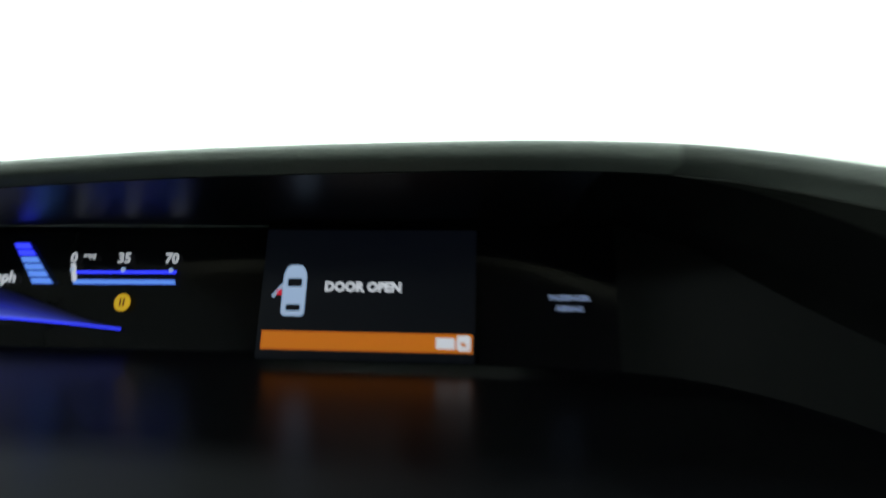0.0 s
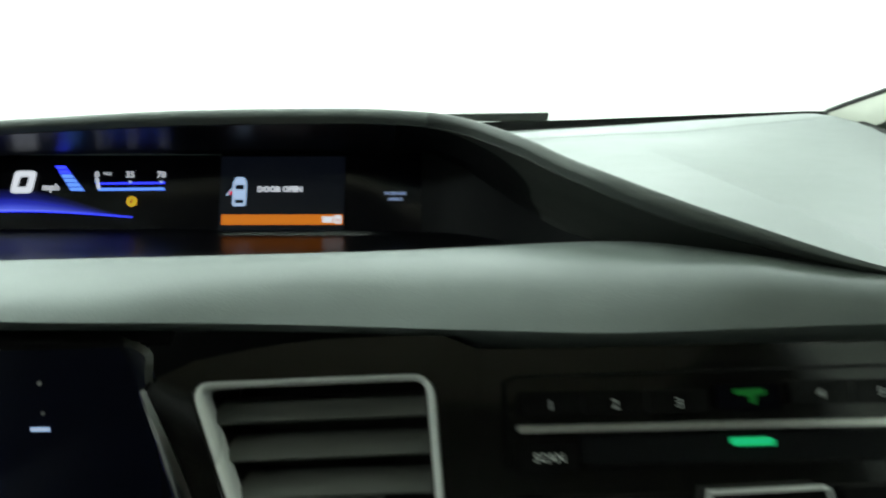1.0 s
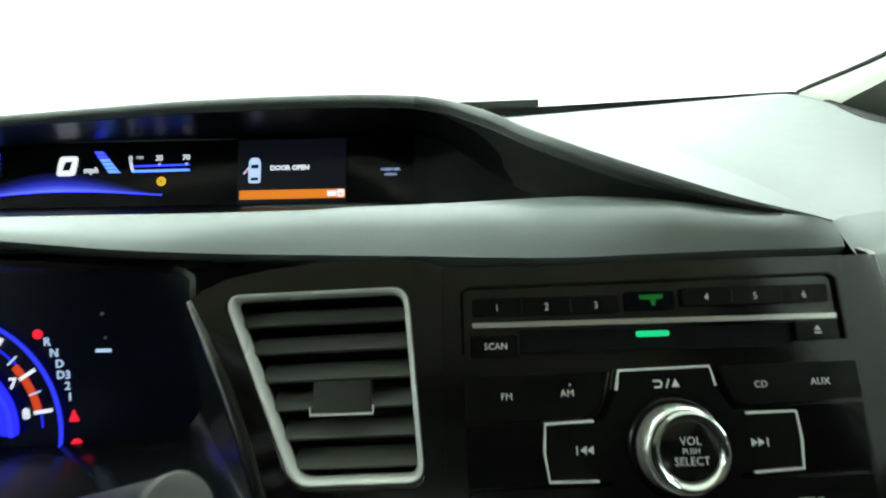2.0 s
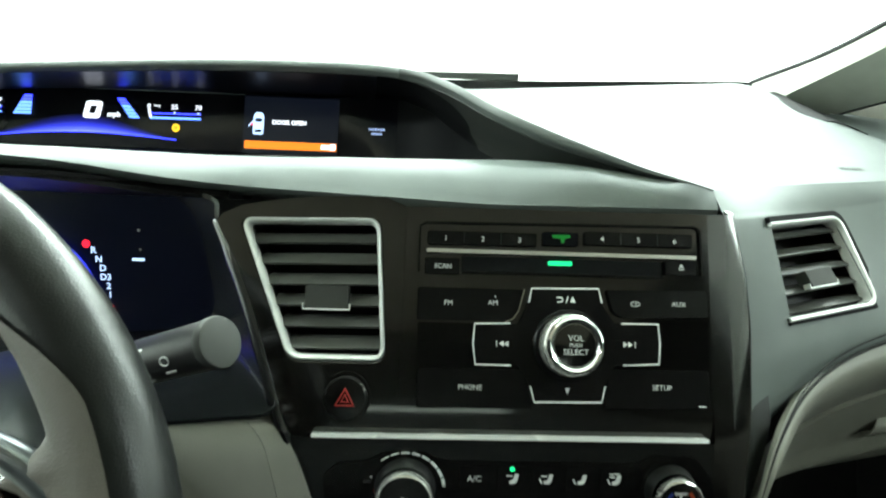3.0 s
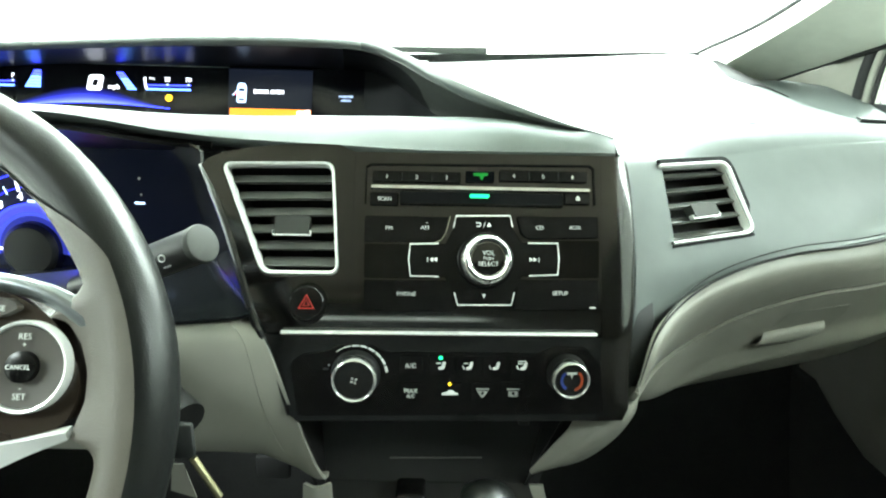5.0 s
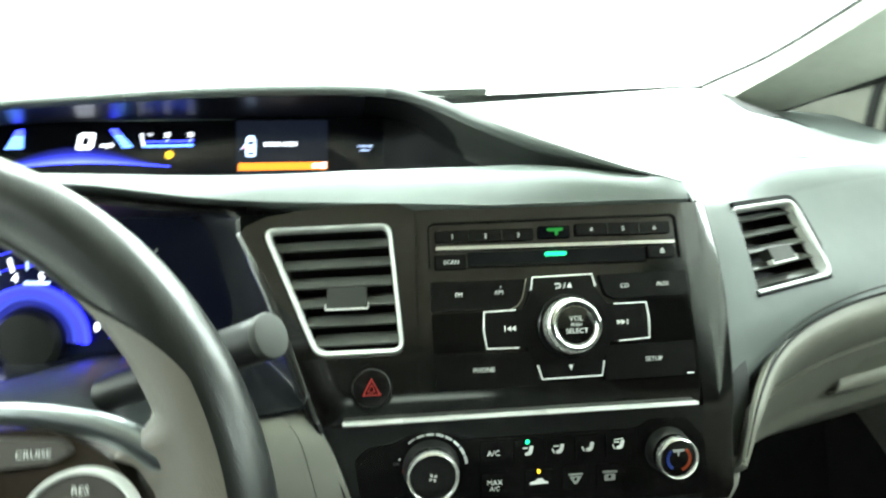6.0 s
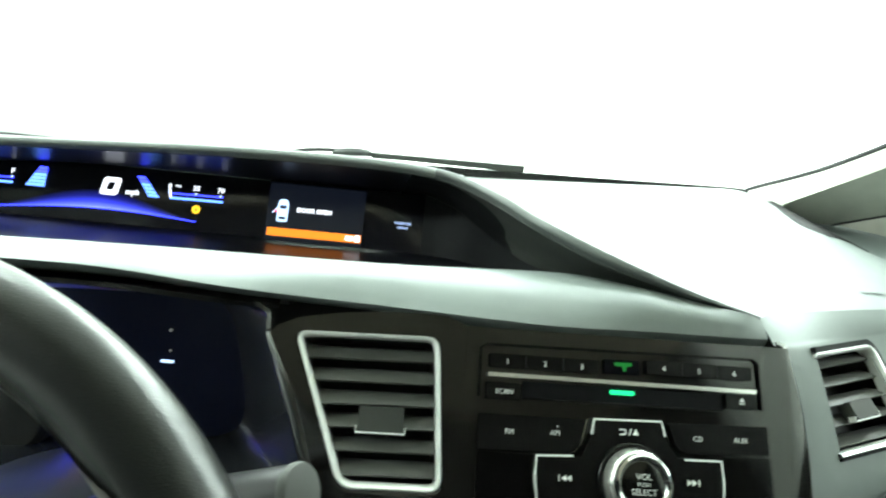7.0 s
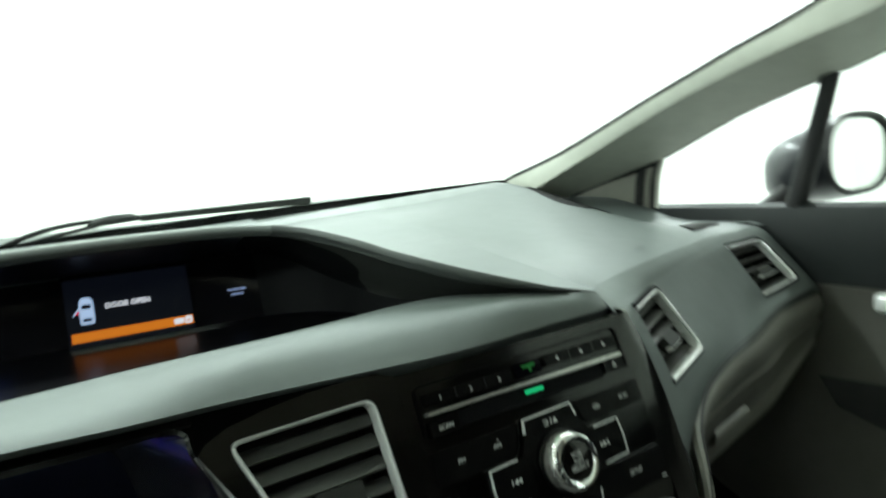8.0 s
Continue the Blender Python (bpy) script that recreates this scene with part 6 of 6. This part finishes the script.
screen = solo("windscreen", sheet([[p + V((0, 0.006, 0.004)), p.lerp(t, 0.33) + V((0, 0.03, 0.025)), p.lerp(t, 0.66) + V((0, 0.03, 0.025)), t] for p, t in zip(base_w, top_w)], 0.005), M_CLEAR, "clear curved windscreen glass", "windscreen", kind="structure")
screen.visible_shadow = False

solo("cowl_panel", sheet([[(p.x, p.y + 0.03, p.z + 0.004), (p.x, p.y + 0.05, 1.168 + 0.010 * min(1, max(0, (p.x - 0.2) / 0.1))), (p.x, p.y + 0.10, 1.1715 + 0.011 * min(1, max(0, (p.x - 0.2) / 0.1))), (p.x, p.y + 0.11, 1.160)] for p in base_w if p.x < 0.62], 0.003), M_COWL, "weathered grey plastic cowl outside the windscreen", "cowl", kind="structure")

# pillar beside the windscreen
O = [(0.64, 0.774, 1.186), (0.684, 0.650, 1.228), (0.702, 0.462, 1.293), (0.702, 0.313, 1.336), (0.700, 0.204, 1.365), (0.675, -0.05, 1.44), (0.64, -0.25, 1.51)]
R = [(0.700, 0.770, 1.166), (0.742, 0.640, 1.226), (0.755, 0.455, 1.294), (0.755, 0.284, 1.335), (0.752, 0.160, 1.359), (0.72, -0.06, 1.425), (0.68, -0.25, 1.50)]
Lw = [(0.752, 0.744, 1.141), (0.825, 0.572, 1.198), (0.835, 0.404, 1.261), (0.835, 0.281, 1.294), (0.832, 0.192, 1.316), (0.80, -0.05, 1.40), (0.76, -0.25, 1.48)]
pil = thing("a_pillar", "pale grey plastic windscreen pillar trim", "pillar", (0.70, 0.75, 1.15), kind="structure")
R = [tuple(V((-0.05, -0.188, 1.194)).lerp(V(p), 0.945)) for p in R]
o_, r_, l_ = ([p[0] + V((0.004, 0.012, -0.035))] + p for p in (spline(O, 40), spline(R, 40), spline(Lw, 40)))
part("inner_trim", sheet([[o, o.lerp(r, 0.5) + V((-0.003, -0.004, 0)), r + V((-0.002, -0.002, 0)), r.lerp(l, 0.08), r.lerp(l, 0.5) + V((-0.004, 0, 0)), l] for o, r, l in zip(o_, r_, l_)], 0.004), M_PILLAR, pil, "pale grey pillar trim")
part("glass_seal", tube([p + V((-0.003, 0.002, 0.003)) for p in o_], 0.0042, 8), M_RUBBER, pil, "black windscreen seal")
part("window_seal", tube([p + V((0.004, 0, -0.002)) for p in l_[5:]], 0.004, 8), M_RUBBER, pil, "black window seal")
# No gasket here: dark sheet in place of shade between pillar and shelf
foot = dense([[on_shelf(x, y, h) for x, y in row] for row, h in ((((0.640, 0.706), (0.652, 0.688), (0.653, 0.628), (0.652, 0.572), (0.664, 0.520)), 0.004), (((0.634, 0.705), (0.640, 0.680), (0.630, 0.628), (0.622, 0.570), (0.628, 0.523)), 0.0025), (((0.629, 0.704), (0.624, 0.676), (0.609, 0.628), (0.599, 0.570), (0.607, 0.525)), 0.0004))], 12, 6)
part("foot_shade", sheet(foot, 0.001), M_SEAL_SHADE, pil, "dark sheet painted as shade at the pillar foot")
rim_line = spline([(0.748, 0.755, 1.137), (0.792, 0.664, 1.172), (0.827, 0.568, 1.200)], 14)
# Same plastic as the pillar; the darker colour stands in for shade
solo("quarter_trim", sheet([[p + V((0.010, 0, 0.004)), p + V((0.006, -0.001, -0.006)), V((0.768 + 0.062 * t, 0.748 - 0.156 * t, 1.112 + 0.010 * (1 - t))), V((0.776 + 0.056 * t, 0.748 - 0.152 * t, 1.07))] for p, t in zip(rim_line, [i / 14 for i in range(15)])], 0.004), M_BEIGE, "triangular pillar trim in a darker tone that stands in for shade", "trim panel")
part("groove", tube([p + V((-0.003, -0.006, -0.006)) for p in rim_line], [0.0014 + 0.0028 * i / 14 for i in range(15)], 8), M_BLACK, pil, "dark groove under the pillar trim")
quarter_frame = thing("quarter_window_frame", "black rubber and pale metal frame of the side window", "window frame", (0.825, 0.59, 1.10))
for nm, y, x, r, mat, words in (("seal", 0.602, 0.824, 0.0095, M_RUBBER, "broad black rubber seal"), ("frame_strip", 0.5855, 0.826, 0.0068, M_BEIGE, "warm grey frame strip"), ("seal", 0.5745, 0.828, 0.0040, M_RUBBER, "black rubber seal"), ("frame_strip", 0.5665, 0.831, 0.0042, M_PILLAR, "pale metal frame edge")):
    part(nm, tube(spline([(x + 0.002, y + 0.004, 1.098), (x, y, 1.13), (x - 0.001, y - 0.007, 1.17), (x + 0.001, y - 0.022, 1.216)], 10), r, 12), mat, quarter_frame, words)

# passenger door
door = thing("passenger_door", "closed grey passenger door with dark upper trim", "car door", (0.82, 0.0, 0.45))
ys = np.linspace(0.74, -1.15, 40)
up_rows = []
for y in ys:
    cut_in = 0.10 * max(0, (y - 0.50) / 0.24) ** 1.3
    up_rows.append([(0.862, y, 1.112), (0.846, y, 1.1165), (0.833 - cut_in * 0.3, y, 1.110), (0.824 - cut_in * 0.3, y, 1.085), (0.826, y, 1.04), (0.824, y, 1.000)])
part("upper_panel", sheet(up_rows, 0.006), M_TRIMD, door, "dark grey upper door trim")
low_rows = []
for y in np.linspace(0.51, -1.15, 40):
    low_rows.append([(0.825, y, 0.998), (0.828, y, 0.985), (0.826, y, 0.93), (0.79, y, 0.86), (0.772, y, 0.80), (0.768, y, 0.70), (0.775, y, 0.65 + 0.20 * max(0, (y - 0.40) / 0.35)), (0.80, y, 0.62 + 0.20 * max(0, (y - 0.40) / 0.35))])
part("lower_panel", sheet(low_rows, 0.006), M_DOOR, door, "lower door trim, warm grey darkened for shade")
part("inner_handle", box(0.80, 0.825, 0.10, 0.197, 0.970, 0.996, 0.008, 3), M_SILVER, door, "satin silver inner handle")
# A dark sheet set proud, in place of the shade in a hollow
part("pull_shade", sheet(dense([[(0.788, 0.255, 0.872), (0.788, 0.15, 0.880), (0.788, 0.02, 0.884)], [(0.776, 0.225, 0.838), (0.774, 0.15, 0.822), (0.774, 0.02, 0.818)]], 8, 4), 0.006), M_RUBBER, door, "raised dark sheet for the shade in the pull pocket")
part("outer_skin", sheet([[(0.875, y, 1.100), (0.90, y, 0.95), (0.90, y, 0.55), (0.86, y, 0.32)] for y in ys], 0.004), M_PAINT, door, "dark painted outer skin")
part("window_divider", tube([(0.846, 0.318, 1.110), (0.842, 0.284, 1.22), (0.837, 0.259, 1.304)], [0.0155, 0.0135, 0.0125], 12), M_RUBBER, door, "black window divider post")
pane = part("window_pane", sheet([[(0.853, y, 1.112), (0.845, y, 1.25), (0.80, y, 1.42)] for y in np.linspace(0.24, -0.9, 8)], 0.004), M_CLEAR, door, "clear side window glass")
pane.visible_shadow = False

# door mirror
mir = thing("door_mirror", "dark painted door mirror with a black frame", "car mirror", (0.98, 0.34, 1.11))
mm = pose(1.135, 0.362, 1.180) @ pose(0, 0, 0, 0, 0, 6)
rows = []
for k, (d, s) in enumerate(((0.0, 1.0), (0.02, 1.02), (0.05, 1.0), (0.09, 0.91), (0.123, 0.74), (0.143, 0.44), (0.149, 0.02))):
    row = []
    for i in range(37):
        t = 2 * math.pi * i / 36
        c, sn = math.cos(t), math.sin(t)
        row.append(mm @ V((0.145 * s * math.copysign(abs(c) ** 0.7, c), d, 0.076 * s * math.copysign(abs(sn) ** 0.75, sn) - 0.028 * d / 0.147)))
    rows.append(row)
part("housing", sheet(rows, 0.004), M_PAINT, mir, "dark painted housing")
part("mirror_glass", sheet([[mm @ V((0.136 * q * math.copysign(abs(math.cos(t)) ** 0.7, math.cos(t)), 0.006, 0.064 * q * math.copysign(abs(math.sin(t)) ** 0.75, math.sin(t)))) for t in [2 * math.pi * i / 36 for i in range(37)]] for q in (0.02, 0.5, 1.0)], 0.003), M_MIRROR, mir, "mirror glass")
part("rim", tube([mm @ V((0.143 * math.copysign(abs(math.cos(t)) ** 0.7, math.cos(t)), 0.0, 0.070 * math.copysign(abs(math.sin(t)) ** 0.75, math.sin(t)))) for t in [2 * math.pi * i / 48 for i in range(48)]], 0.005, 8, closed=True), M_RUBBER, mir, "black rim")
part("foot", tube([(0.88, 0.44, 1.085), (0.94, 0.43, 1.092), (1.02, 0.42, 1.12)], [0.022, 0.018, 0.024], 12), M_RUBBER, mir, "black mounting foot")

# wipers
wip = thing("windscreen_wiper", "black windscreen wiper parked along the glass base", "wiper", (0.1, 0.88, 1.171))
part("arm", tube(spline([(-0.36, 0.885, 1.112), (-0.28, 0.880, 1.136), (-0.218, 0.875, 1.158), (-0.174, 0.872, 1.1735), (-0.13, 0.870, 1.1815), (-0.06, 0.870, 1.1855)], 24), 0.0038, 10), M_RUBBER, wip, "black wiper arm")
part("arm", tube(spline([(-0.30, 0.885, 1.118), (-0.235, 0.878, 1.142), (-0.18, 0.874, 1.160), (-0.13, 0.872, 1.170), (-0.08, 0.872, 1.1785)], 20), 0.0030, 10), M_RUBBER, wip, "black wiper arm")
part("pivot_cap", lathe(pose(-0.066, 0.872, 1.176, 0, -4, 0) @ Matrix.Diagonal((2.3, 1, 1, 1)), [(0.0165, 0), (0.0165, 0.008), (0.012, 0.0135), (0.001, 0.0155)], 24), M_RUBBER, wip, "black pivot cap")
part("blade", sheet([[(x, 0.866, 1.176 + 0.012 * (x + 0.03)), (x, 0.866, 1.1855 + 0.016 * (x + 0.03)), (x, 0.876, 1.1875 + 0.016 * (x + 0.03)), (x, 0.882, 1.178)] for x in np.linspace(-0.03, 0.255, 12)], 0.002), M_TAB, wip, "black wiper blade")
